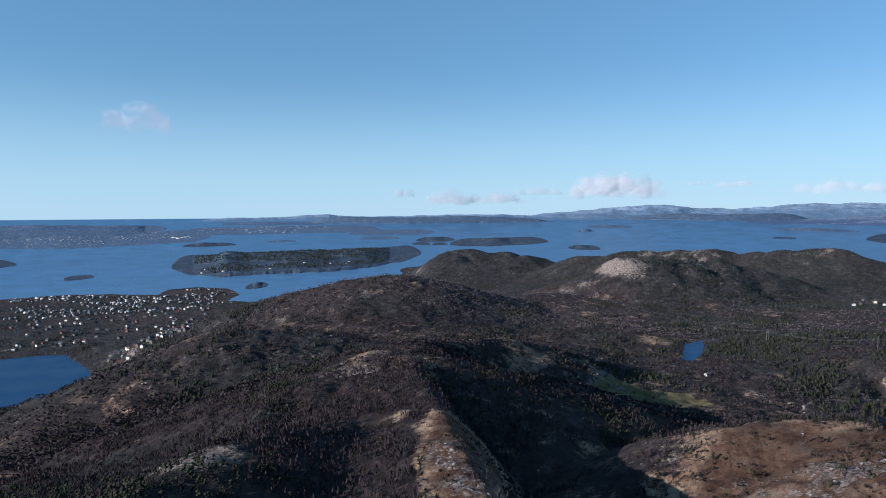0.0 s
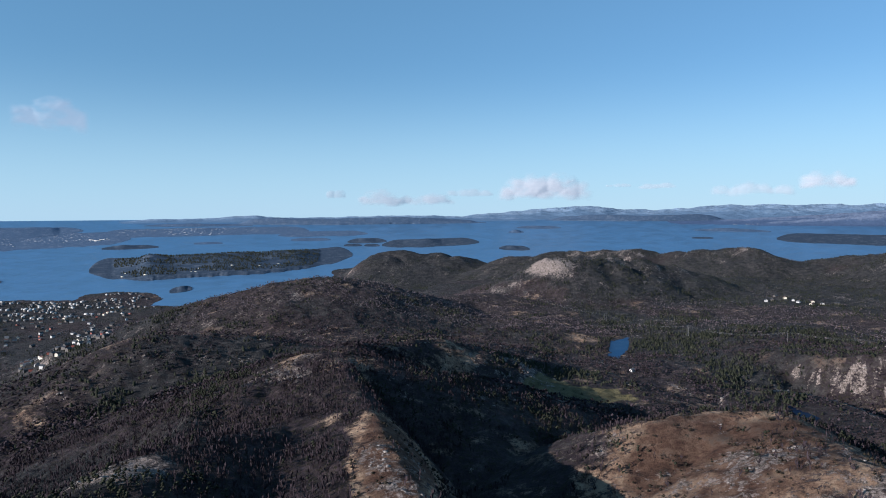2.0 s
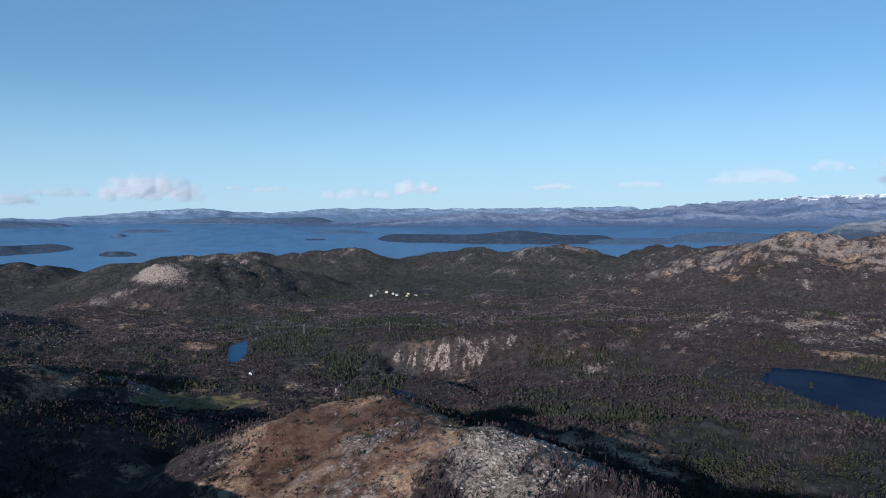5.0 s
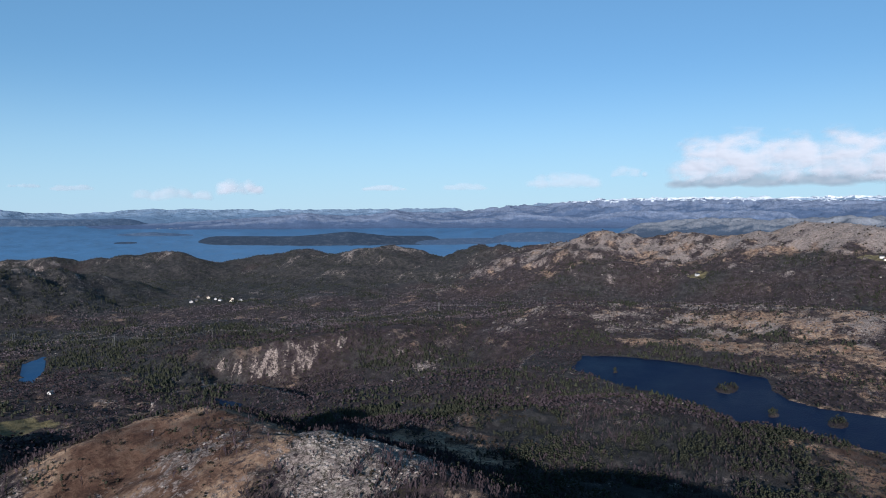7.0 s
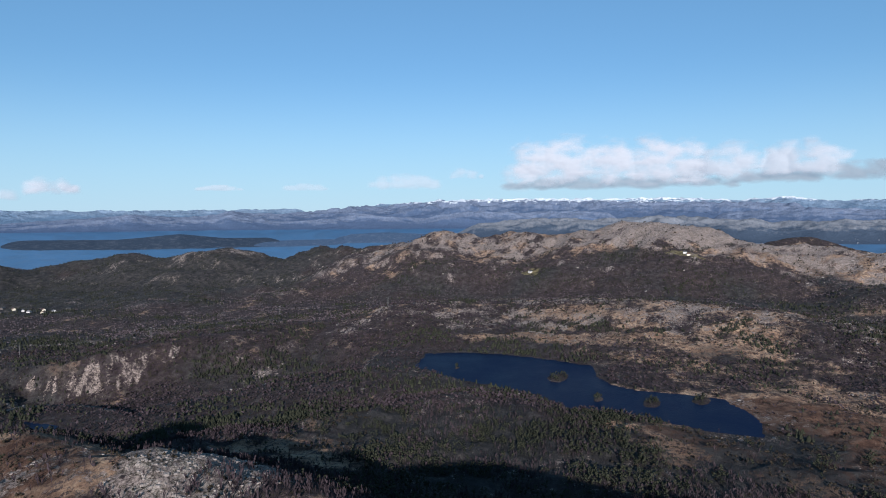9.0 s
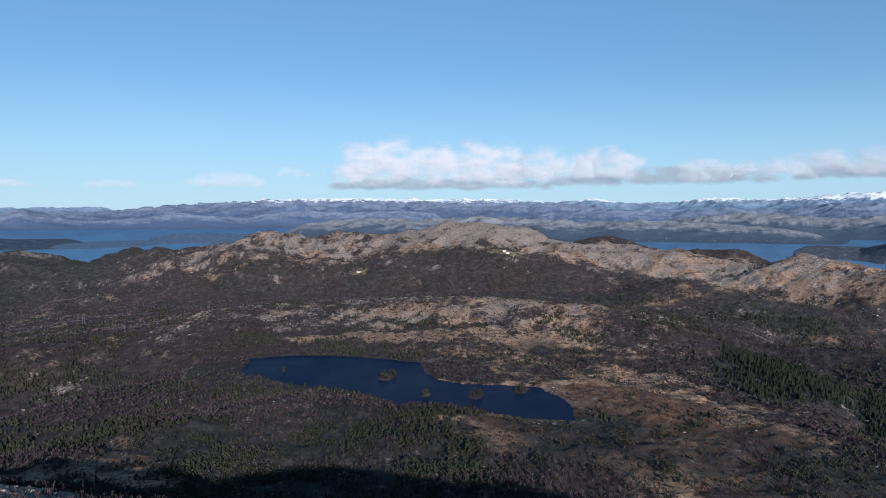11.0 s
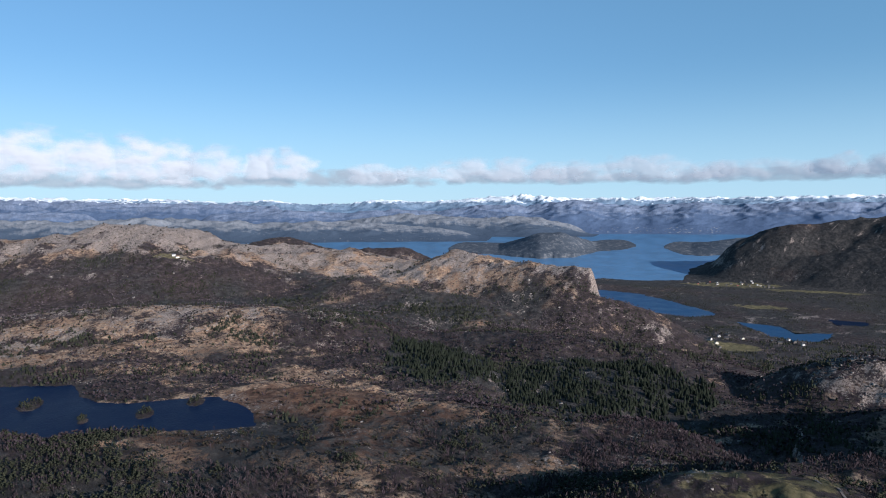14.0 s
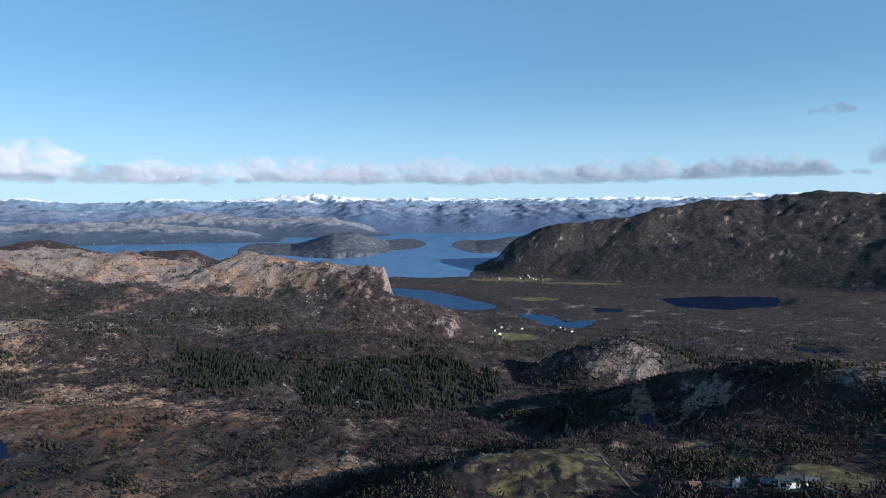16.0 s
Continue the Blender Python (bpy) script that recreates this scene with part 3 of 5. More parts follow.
    for b, d, hb, hd, v in ((107, 1010, 4.5, 150, 0.7), (103, 600, 16, 160, 0.2), (65, 560, 9, 130, 0.4), (65, 800, 9, 350, 0.1), (120.5, 930, 9.5, 130, 0.7), (30, 1350, 10, 300, 0.25), (30, 2300, 25, 450, 0.4), (100, 1500, 15, 180, 0.4), (20, 2050, 7, 250, 0.3), (-14, 800, 9, 120, 0.3), (-24, 700, 16, 320, 0.1), (-25, 420, 12, 150, 0.5), (5, 1400, 30, 500, 0.12), (5, 3100, 12, 500, 0.35), (30, 2650, 32, 600, 0.4), (76, 1700, 24, 200, 0.1), (145, 3500, 25, 900, 0.12), (142, 2300, 18, 1100, 0.3), (-28, 2000, 13, 900, 0.4), (44, 760, 11, 280, 0.2), (20, 2050, 9, 280, 0.3)):
        wood += v * region(x, y, b, d, hb, hd)
    for b, d, hb, hd in ((17, 850, 4.8, 48), (130.8, 1640, 2.6, 70), (131, 3330, 4, 120), (136.5, 3150, 4, 60), (133, 2550, 2, 60), (73.3, 1840, 1.0, 30), (85.7, 1880, 2.0, 25), (27.3, 2560, 1.2, 60), (155.5, 420, 3.2, 40), (24, 2480, 2, 50)):
        meadow = np.maximum(meadow, region(x, y, b, d, hb, hd, 0.3, 0.7) * (1.0 if d < 1700 else 0.62))
    meadow = np.maximum(meadow, region(x, y, 134, 425, 9, 55, 0.7, 1.2) * (0.55 + 0.8 * fbm(x, y, 18, 3, 27.0)))
    return np.stack([np.clip(rock, 0, 1.4), np.clip(heath, 0, 1.5), np.clip(wood, 0, 1), meadow], -1)


dr = np.gradient(gz, axis=0) / np.gradient(rr, axis=0)
dt = np.gradient(gz, axis=1) / np.maximum(np.radians(np.abs(np.gradient(tt, axis=1))) * rr, 0.1)
slope = np.hypot(dr, dt)
ground = sheet("ground", gx, gy, gz, GROUND, cover_of(gx, gy, gz, slope), closed=True)
tagged(ground, "rocky winter hillsides with brown heath and bare woods", "ground", kind="structure")

sr, st = np.meshgrid(np.concatenate([np.linspace(2000, 9000, 90), np.geomspace(9500, 42000, 60)]), np.arange(0, 360, 1.5), indexing="ij")
sx, sy = spot(st, sr)
sea = tagged(sheet("water", sx, sy, np.zeros_like(sx), SEA, closed=True), "calm deep blue fjord water reaching the horizon", "sea", kind="structure")
for lake_name, (level, shore) in LAKES.items():
    p = np.array([spot(a, d) for a, d in shore])
    c = p.mean(0)
    grow = np.concatenate([[0.0], np.linspace(0.2, 1, 8), [1.09]])
    ring = np.concatenate([np.linspace(p[k], p[(k + 1) % len(p)], 8, endpoint=False) for k in range(len(p))])
    lx, ly = c[0] + grow[:, None] * (ring[:, 0] - c[0]), c[1] + grow[:, None] * (ring[:, 1] - c[1])
    lake = sheet("water_" + lake_name, lx[:, ::-1], ly[:, ::-1], np.full(lx.shape, float(level)), BLUE_LAKE if lake_name in ("lake_west", "forest_pond", "valley_lake_long", "valley_lake_small") else LAKE, closed=True)
    tagged(lake, "still dark blue lake between wooded hills", "lake", kind="structure")


# ---- far islands and ranges ----
FAR_LAND = []


def eased(v, width):
    w = np.hanning(2 * width + 3)[1:-1]
    return np.convolve(np.pad(v, width, mode="edge"), w / w.sum(), mode="valid")


def to_skyline(h, d, top, width):
    """Scales a land, evenly over so many columns, until its skyline stands at the angles top over or under the eye's level."""
    for _ in range(3):
        k = np.argmax((h - EYE) / d, axis=0)
        cols = np.arange(h.shape[1])
        want = np.maximum(EYE + d[k, cols] * np.tan(np.radians(top)), 3.0)
        scale = np.log(np.clip(want / np.maximum(h[k, cols], 1.0), 0.2, 5.0))
        h = np.where(h > 0, h * np.exp(eased(scale, width)), h)
    return h


def island(outline, shore, depth, mat, label, name="island", seed=0.0, rough=0.3):
    """A low island: outline gives bearing and height angle of its skyline, shore those of its near shore."""
    o, s = np.array(outline, float), np.array(shore, float)
    a = np.linspace(o[0, 0], o[-1, 0], max(30, int((o[-1, 0] - o[0, 0]) / 0.09)))
    top, low = np.interp(a, o[:, 0], o[:, 1]), np.interp(a, s[:, 0], s[:, 1])
    top, low = eased(top, 6), eased(low, 6)
    edge = np.minimum(a - a[0], a[-1] - a) / (a[-1] - a[0])
    ends = np.sqrt(smooth(-0.004, min(0.3, 1.6 / (a[-1] - a[0])), edge))
    near = EYE / np.tan(np.radians(-low))
    near = near * (1 + 0.25 * depth * (1 - ends))
    top = np.where(top < low + 0.02, low + 0.02, low + (top - low) * ends ** 1.5)
    u = np.linspace(0, 1, 26)[:, None]
    d = near * (1 + (0.04 + depth * ends) * u + 0.06 * depth * fbm(a * 12, a * 0 + seed, 14.0, 3, seed) * (1 - u) ** 6)
    x, y = spot(a[None, :], d)
    size = 0.06 * near.mean()
    rise = np.minimum(0.22 * smooth(0, 0.05, u) + 0.78 * smooth(0.02, 0.6, u), 1 - smooth(0.7, 1.0, u) * 1.05)
    hills = 0.97 + rough * 1.2 * fbm(x, y, size * 2.4, 3, seed) + 0.5 * rough * fbm(x, y, size, 3, seed + 3)
    z = np.maximum(EYE + near * (1 + (0.04 + depth * ends) * 0.64) * np.tan(np.radians(top)), 2.5)
    h = z * rise * np.clip(hills, 0.4, 1.25)
    h = h - 3.0 * ((u < 0.02) | (u > 0.99))
    ob = sheet(name, x, y, h, mat)
    FAR_LAND.append((label, x, y, h, a, u))
    return tagged(ob, label, name.replace("_", " "), kind="structure")


def mountains(skyline, shore, reach, mat, label, snow_from=9e9, seed=0.0, rough=0.2, size=0.1):
    """A range beyond the water: skyline as bearing and height angle, shore the height angle of its foot."""
    o = np.array(skyline, float)
    a = np.arange(o[0, 0], o[-1, 0], 0.16)
    top = eased(np.interp(a, o[:, 0], o[:, 1]), 6) + 0.08 * ridged(a * 10, a * 0 + seed, 24.0, 3, seed)
    near = EYE / math.tan(radians(-shore))
    foot = near * (1 + 0.04 * fbm(a * 10, a * 0, 45.0, 2, seed + 1))
    u = np.linspace(0, 1, 44)[:, None] ** 0.85
    d = foot * (1 + (reach - 1) * u)
    x, y = spot(a[None, :], d)
    wx, wy = x + 0.04 * near * fbm(x, y, near * 0.09, 3, seed + 5), y + 0.04 * near * fbm(x, y, near * 0.09, 3, seed + 6)
    spur = ridged(wx, wy, near * size, 5, seed)
    rise = np.minimum(0.04 * smooth(0, 0.06, u) + 0.96 * smooth(0.03, 0.8, u), 1 - 0.6 * smooth(0.82, 1, u))
    z = np.maximum(EYE + foot * (1 + 0.8 * (reach - 1)) * np.tan(np.radians(top)), 10.0)
    h = to_skyline(z * rise * np.clip(0.8 + (0.2 + rough) * spur, 0.2, 2), d, top, 16)
    h = np.where(u < 0.02, -2, h * smooth(0, 2.5, a - a[0]) * smooth(0, 2.5, a[-1] - a))
    z = np.maximum(h.max(0), 50)
    snow = smooth(0.0, 0.12, h / snow_from - 1 + 0.35 * (spur - 0.3) + 0.3 * fbm(x, y, near * 0.012, 4, seed + 2))
    bare = smooth(0.2, 0.85, h / z + 0.5 * fbm(x, y, near * 0.03, 4, seed + 7)) * 0.75
    cover = np.stack([snow, bare, snow * 0, snow * 0 + 1], -1)
    FAR_LAND.append((label, x, y, h, a, u))
    return tagged(sheet("mountains", x, y, h, mat, cover), label, "mountains", kind="structure")


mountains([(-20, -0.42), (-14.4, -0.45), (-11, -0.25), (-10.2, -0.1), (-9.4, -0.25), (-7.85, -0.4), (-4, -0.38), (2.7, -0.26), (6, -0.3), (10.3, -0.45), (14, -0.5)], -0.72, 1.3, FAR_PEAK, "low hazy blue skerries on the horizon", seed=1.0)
mountains([(6, -0.4), (10.3, -0.07), (14.9, 0.33), (18.4, 0.49), (20.5, 0.2), (23.5, 0.1), (26.6, 0.3), (28.5, 0.5), (33.4, 0.46), (40, 0.45), (48, 0.5), (56, 0.6)], -0.62, 1.3, FAR_PEAK, "distant mountains pale blue with haze above the fjord", 1500, seed=2.0)
mountains([(24, -0.9), (29, -0.65), (33.8, -0.39), (38, -0.1), (41, 0.17), (43.5, -0.05), (45.8, -0.03), (48.1, 0.4), (50, 0.2), (52.7, 0.19), (56, 0.5), (59.2, 0.85), (60.5, 0.7), (62.9, 1.1), (66.9, 1.25), (72.8, 1.25), (78.8, 1.15), (84, 1.0), (90, 0.9), (96, 0.7)], -1.05, 1.55, FAR_HILL, "haze-blue mountains with a pale town at their foot", 880, seed=3.0)
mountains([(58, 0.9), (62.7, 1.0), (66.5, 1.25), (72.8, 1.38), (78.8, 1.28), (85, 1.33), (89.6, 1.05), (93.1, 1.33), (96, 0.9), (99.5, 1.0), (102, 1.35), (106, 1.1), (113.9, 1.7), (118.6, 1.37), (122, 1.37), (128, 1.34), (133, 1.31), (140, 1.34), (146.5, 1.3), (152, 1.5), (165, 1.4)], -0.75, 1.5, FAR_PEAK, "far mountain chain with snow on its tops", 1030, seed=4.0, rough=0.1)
mountains([(86, -0.3), (90, 0.2), (95, 0.45), (99, 0.2), (103, 0.5), (107, 0.3), (111, 0.9), (115, 0.8), (118.6, 1.25), (121, 0.9), (124, 0.7), (128, 0.95), (131, 0.7), (135, 0.9), (140, 0.8), (150, 0.9)], -1.6, 1.5, FAR_HILL, "steep fjord mountains tinted blue-grey by haze", 2000, seed=5.0, rough=0.08)

mountains([(66, -1.4), (69, -0.7), (74, -0.25), (79, -0.4), (84, -0.1), (88, -0.35), (93, -0.6), (98, -0.5), (103, -0.75), (108, -1.2), (112, -2.0)], -2.25, 1.35, NEAR_HILL, "wooded fjord hills tinted blue-grey by haze", 2000, seed=6.0)
mountains([(96, -1.2), (99, -0.5), (102, -0.1), (105, 0.15), (108, -0.1), (111, -0.3), (114, -0.05), (117, -0.5), (119, -1.0), (121, -1.7)], -1.85, 1.3, NEAR_HILL, "rocky fjord hills tinted blue-grey by haze", 2000, seed=7.0)
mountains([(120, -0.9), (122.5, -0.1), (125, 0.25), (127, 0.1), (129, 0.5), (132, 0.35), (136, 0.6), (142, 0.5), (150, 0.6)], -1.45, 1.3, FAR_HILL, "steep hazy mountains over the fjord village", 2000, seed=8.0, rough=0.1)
mountains([(30, -1.0), (34, -0.7), (38, -0.35), (41, 0.05), (43.5, -0.35), (46, -0.25), (48.5, 0.1), (52, -0.45), (56, -0.3), (59, 0.15), (61, -0.1), (64, -0.25), (68, 0.35), (72, 0.2), (78, 0.3), (82, -0.2)], -1.12, 1.2, FAR_HILL, "wooded foothills tinted blue-grey by haze behind the shore", 2000, seed=9.0)

WOODED = "low wooded island with rocky shores"
HAZY = "low hazy island far off"
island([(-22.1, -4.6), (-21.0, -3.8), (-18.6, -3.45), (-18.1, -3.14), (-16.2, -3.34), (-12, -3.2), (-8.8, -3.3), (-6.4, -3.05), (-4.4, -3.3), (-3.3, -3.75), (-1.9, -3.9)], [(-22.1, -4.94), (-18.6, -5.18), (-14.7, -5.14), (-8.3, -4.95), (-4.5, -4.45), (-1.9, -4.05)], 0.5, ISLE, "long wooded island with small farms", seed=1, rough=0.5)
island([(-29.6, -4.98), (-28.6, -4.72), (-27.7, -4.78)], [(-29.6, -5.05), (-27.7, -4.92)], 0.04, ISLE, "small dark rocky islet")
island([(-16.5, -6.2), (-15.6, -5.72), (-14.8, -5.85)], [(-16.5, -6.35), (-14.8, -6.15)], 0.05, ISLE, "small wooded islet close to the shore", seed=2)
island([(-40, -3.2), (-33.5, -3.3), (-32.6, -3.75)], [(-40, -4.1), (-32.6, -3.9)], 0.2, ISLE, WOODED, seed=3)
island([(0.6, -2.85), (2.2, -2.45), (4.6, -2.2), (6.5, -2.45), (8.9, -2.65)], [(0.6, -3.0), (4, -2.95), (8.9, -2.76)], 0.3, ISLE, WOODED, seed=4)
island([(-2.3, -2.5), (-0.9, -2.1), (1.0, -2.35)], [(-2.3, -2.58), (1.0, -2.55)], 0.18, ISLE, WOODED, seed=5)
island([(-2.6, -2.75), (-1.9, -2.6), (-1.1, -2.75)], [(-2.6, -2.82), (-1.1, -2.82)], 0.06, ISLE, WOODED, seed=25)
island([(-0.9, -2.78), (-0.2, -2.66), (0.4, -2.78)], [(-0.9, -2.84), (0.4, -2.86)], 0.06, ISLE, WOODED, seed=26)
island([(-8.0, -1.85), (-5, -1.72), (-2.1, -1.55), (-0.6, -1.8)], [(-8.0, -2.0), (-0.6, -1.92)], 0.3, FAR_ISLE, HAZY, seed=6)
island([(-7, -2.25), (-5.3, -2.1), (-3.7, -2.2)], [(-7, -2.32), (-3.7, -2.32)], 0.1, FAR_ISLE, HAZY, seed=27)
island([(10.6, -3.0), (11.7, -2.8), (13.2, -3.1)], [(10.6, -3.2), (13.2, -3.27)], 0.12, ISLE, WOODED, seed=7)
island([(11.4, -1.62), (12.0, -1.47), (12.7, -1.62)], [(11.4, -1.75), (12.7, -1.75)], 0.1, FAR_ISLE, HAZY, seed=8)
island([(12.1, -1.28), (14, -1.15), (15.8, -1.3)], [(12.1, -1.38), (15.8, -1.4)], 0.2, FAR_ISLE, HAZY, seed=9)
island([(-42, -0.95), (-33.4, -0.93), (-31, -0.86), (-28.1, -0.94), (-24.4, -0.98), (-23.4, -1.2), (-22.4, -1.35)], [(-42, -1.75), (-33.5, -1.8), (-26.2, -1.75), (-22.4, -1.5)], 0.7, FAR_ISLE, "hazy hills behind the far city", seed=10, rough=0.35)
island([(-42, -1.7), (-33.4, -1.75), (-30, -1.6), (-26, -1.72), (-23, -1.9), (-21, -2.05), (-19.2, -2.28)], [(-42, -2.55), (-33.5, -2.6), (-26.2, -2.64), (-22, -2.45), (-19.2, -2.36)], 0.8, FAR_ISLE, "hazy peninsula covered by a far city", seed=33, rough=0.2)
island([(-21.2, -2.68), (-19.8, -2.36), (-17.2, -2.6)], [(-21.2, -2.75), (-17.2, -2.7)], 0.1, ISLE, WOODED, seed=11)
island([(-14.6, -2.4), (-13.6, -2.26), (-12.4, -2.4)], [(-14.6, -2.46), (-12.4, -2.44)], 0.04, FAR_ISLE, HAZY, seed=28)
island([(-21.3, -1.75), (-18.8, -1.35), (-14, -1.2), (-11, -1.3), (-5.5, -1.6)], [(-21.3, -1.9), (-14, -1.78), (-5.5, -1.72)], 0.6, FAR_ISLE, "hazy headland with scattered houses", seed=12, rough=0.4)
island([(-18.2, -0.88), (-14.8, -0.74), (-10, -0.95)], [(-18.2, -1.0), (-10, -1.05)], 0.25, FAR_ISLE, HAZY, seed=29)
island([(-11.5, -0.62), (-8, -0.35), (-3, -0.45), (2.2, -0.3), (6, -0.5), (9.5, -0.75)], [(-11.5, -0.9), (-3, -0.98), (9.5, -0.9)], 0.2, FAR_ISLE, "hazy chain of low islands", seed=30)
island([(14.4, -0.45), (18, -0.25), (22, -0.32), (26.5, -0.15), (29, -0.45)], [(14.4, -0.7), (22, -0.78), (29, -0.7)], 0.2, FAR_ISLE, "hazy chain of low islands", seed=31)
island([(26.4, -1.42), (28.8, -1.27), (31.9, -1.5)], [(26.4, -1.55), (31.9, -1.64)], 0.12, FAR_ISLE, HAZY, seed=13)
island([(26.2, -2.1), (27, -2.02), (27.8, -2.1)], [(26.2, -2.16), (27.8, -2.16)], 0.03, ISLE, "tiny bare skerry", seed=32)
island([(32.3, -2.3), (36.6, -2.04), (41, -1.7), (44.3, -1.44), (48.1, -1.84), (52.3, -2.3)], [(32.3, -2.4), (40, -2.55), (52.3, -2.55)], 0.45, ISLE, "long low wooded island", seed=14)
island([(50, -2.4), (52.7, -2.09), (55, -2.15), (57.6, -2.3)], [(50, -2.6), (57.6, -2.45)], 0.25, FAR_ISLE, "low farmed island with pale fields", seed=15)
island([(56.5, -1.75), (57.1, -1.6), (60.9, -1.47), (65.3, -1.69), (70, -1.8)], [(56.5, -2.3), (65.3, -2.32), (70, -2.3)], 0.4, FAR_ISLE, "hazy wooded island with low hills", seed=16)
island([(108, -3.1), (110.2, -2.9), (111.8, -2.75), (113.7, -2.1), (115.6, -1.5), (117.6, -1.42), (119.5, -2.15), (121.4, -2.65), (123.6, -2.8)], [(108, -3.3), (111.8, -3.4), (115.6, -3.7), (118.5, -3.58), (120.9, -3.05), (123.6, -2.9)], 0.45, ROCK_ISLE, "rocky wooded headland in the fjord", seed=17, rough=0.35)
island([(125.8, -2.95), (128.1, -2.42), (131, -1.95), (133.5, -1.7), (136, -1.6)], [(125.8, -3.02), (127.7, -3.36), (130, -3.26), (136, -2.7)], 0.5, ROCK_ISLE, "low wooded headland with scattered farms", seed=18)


# ---- clouds ----
def cloud_material(name="white_cloud", tone=0.22, glow=0.31, tint=(0.78, 0.85, 0.95, 1)):
    m, n, l, p = material(name)
    col = n.new("ShaderNodeVertexColor")
    col.layer_name = "cover"
    sep = n.new("ShaderNodeSeparateColor")
    l.new(col.outputs[0], sep.inputs[0])
    p.inputs["Base Color"].default_value = (tone, tone, tone * 1.02, 1)
    p.inputs["Roughness"].default_value, p.inputs["Specular IOR Level"].default_value = 1.0, 0.0
    # Clouds glow by themselves here, in place of daylight scattered inside them.
    p.inputs["Emission Color"].default_value, p.inputs["Emission Strength"].default_value = tint, glow
    l.new(sep.outputs[0], p.inputs["Alpha"])
    return m


CLOUD = cloud_material()
# Darker copy of the cloud, with shade put into its tone.
GREY_CLOUD = cloud_material("shaded_grey_cloud", 0.1, 0.27)
# Pink emission takes the place of low sunlight on the wisp.
PINK_CLOUD = cloud_material("sunlit_pink_wisp", 0.3, 0.5, (0.95, 0.86, 0.88, 1))


def cloud(bearing, height, half_width, half_height, thick, seed, label, mat=None):
    """A bank of cloud far off, flat below and puffed above. Angles in degrees."""
    cols, rows = max(40, int(half_width * 18)), max(24, int(half_height * 20))
    u, v = np.meshgrid(np.linspace(-1, 1, cols), np.linspace(-1, 1, rows))
    x, y = u * half_width, v * half_height
    rs = np.random.RandomState(int(seed * 10))
    body, bulge = np.full(x.shape, -1.0), np.zeros(x.shape)
    for _ in range(int(half_width * 3 / half_height) + 4):
        q = rs.uniform(-0.82, 0.82)
        rad = half_height * rs.uniform(0.4, 1.0) * (1 - 0.55 * abs(q) ** 2)
        bx, by = q * half_width, -0.55 * half_height + rs.uniform(0, 0.75) * half_height * (1 - abs(q)) + 0.15 * rad
        gap = ((x - bx) / (rad * (1.35 if half_width < 4.4 * half_height else 2.3))) ** 2 + ((y - by) / rad) ** 2
        body = np.maximum(body, 1 - gap)
        bulge = np.maximum(bulge, rad * np.sqrt(np.clip(1 - 0.8 * gap, 0, 1)))
    soft, fluff = fbm(x * 7, y * 14, 14.0, 4, seed), fbm(x * 7, y * 14, 5.0, 2, seed)
    body = np.minimum(body * 0.75, (v + 0.72) * 2.4) + 1.0 * soft + 0.1 * fluff
    alpha = thick * smooth(-0.25, 0.85, body) * smooth(0, 0.2, 1 - np.abs(u)) * smooth(0, 0.2, 1 - np.abs(v))
    far = 4900 - 60 * bulge - (soft * 12 + fluff * 2) * min(1.0, half_height)
    a, e = np.radians(bearing + x), np.radians(height + y)
    co = np.stack([far * np.sin(a) * np.cos(e), far * np.cos(a) * np.cos(e), EYE + far * np.sin(e)], -1).reshape(-1, 3)
    i, j = np.meshgrid(np.arange(rows - 1), np.arange(cols - 1), indexing="ij")
    quads = np.stack([i * cols + j, i * cols + j + 1, (i + 1) * cols + j + 1, (i + 1) * cols + j], -1).reshape(-1, 4)
    ob = raw_mesh("cloud", co, quads, mat or CLOUD, np.stack([alpha] * 3 + [alpha * 0 + 1], -1))
    return tagged(ob, label, "cloud", "clouds over the fjord", kind="structure")


WHITE, THIN = "white puffy cumulus cloud with grey underside", "thin pale wisp of cloud"
cloud(-24.3, 7.3, 2.6, 1.5, 0.45, 1.3, "faint wisp of cloud glowing pink as if sunlit", PINK_CLOUD)
cloud(14.4, 2.15, 4.2, 1.35, 0.95, 2.7, WHITE)
cloud(2.6, 1.3, 4.6, 0.85, 0.75, 3.1, WHITE)
cloud(-3.2, 1.6, 0.9, 0.5, 0.5, 4.4, THIN)
cloud(8.3, 1.7, 2.3, 0.4, 0.45, 5.2, THIN)
cloud(20.5, 2.25, 1.2, 0.28, 0.4, 6.6, THIN)
cloud(23.5, 2.1, 1.6, 0.3, 0.45, 7.9, THIN)
cloud(30.5, 1.8, 3.2, 0.75, 0.55, 8.8, THIN)
cloud(35.5, 2.4, 2.1, 0.9, 0.9, 9.5, WHITE)
cloud(47.5, 2.3, 2.2, 0.3, 0.5, 10.2, THIN)
cloud(54.2, 2.4, 2.1, 0.4, 0.4, 11.7, THIN)
cloud(62.5, 2.9, 3.4, 0.9, 0.5, 12.1, THIN)
cloud(67.8, 3.5, 1.6, 0.6, 0.45, 13.6, THIN)
cloud(79.3, 4.4, 9.2, 2.6, 1.0, 14.9, "large white cumulus bank with blue-grey shadows")
cloud(92.0, 4.2, 7.2, 2.0, 0.9, 15.3, WHITE)
# Flat layers in the darker tone, added as shaded bases of the white banks.
GREY = "flat cloud bank painted blue-grey as shaded underside"
cloud(80, 2.7, 11, 0.8, 0.7, 31.1, GREY, GREY_CLOUD)
cloud(98, 3.1, 10, 0.9, 0.75, 32.3, GREY, GREY_CLOUD)
cloud(115, 3.2, 11, 0.8, 0.7, 33.6, GREY, GREY_CLOUD)
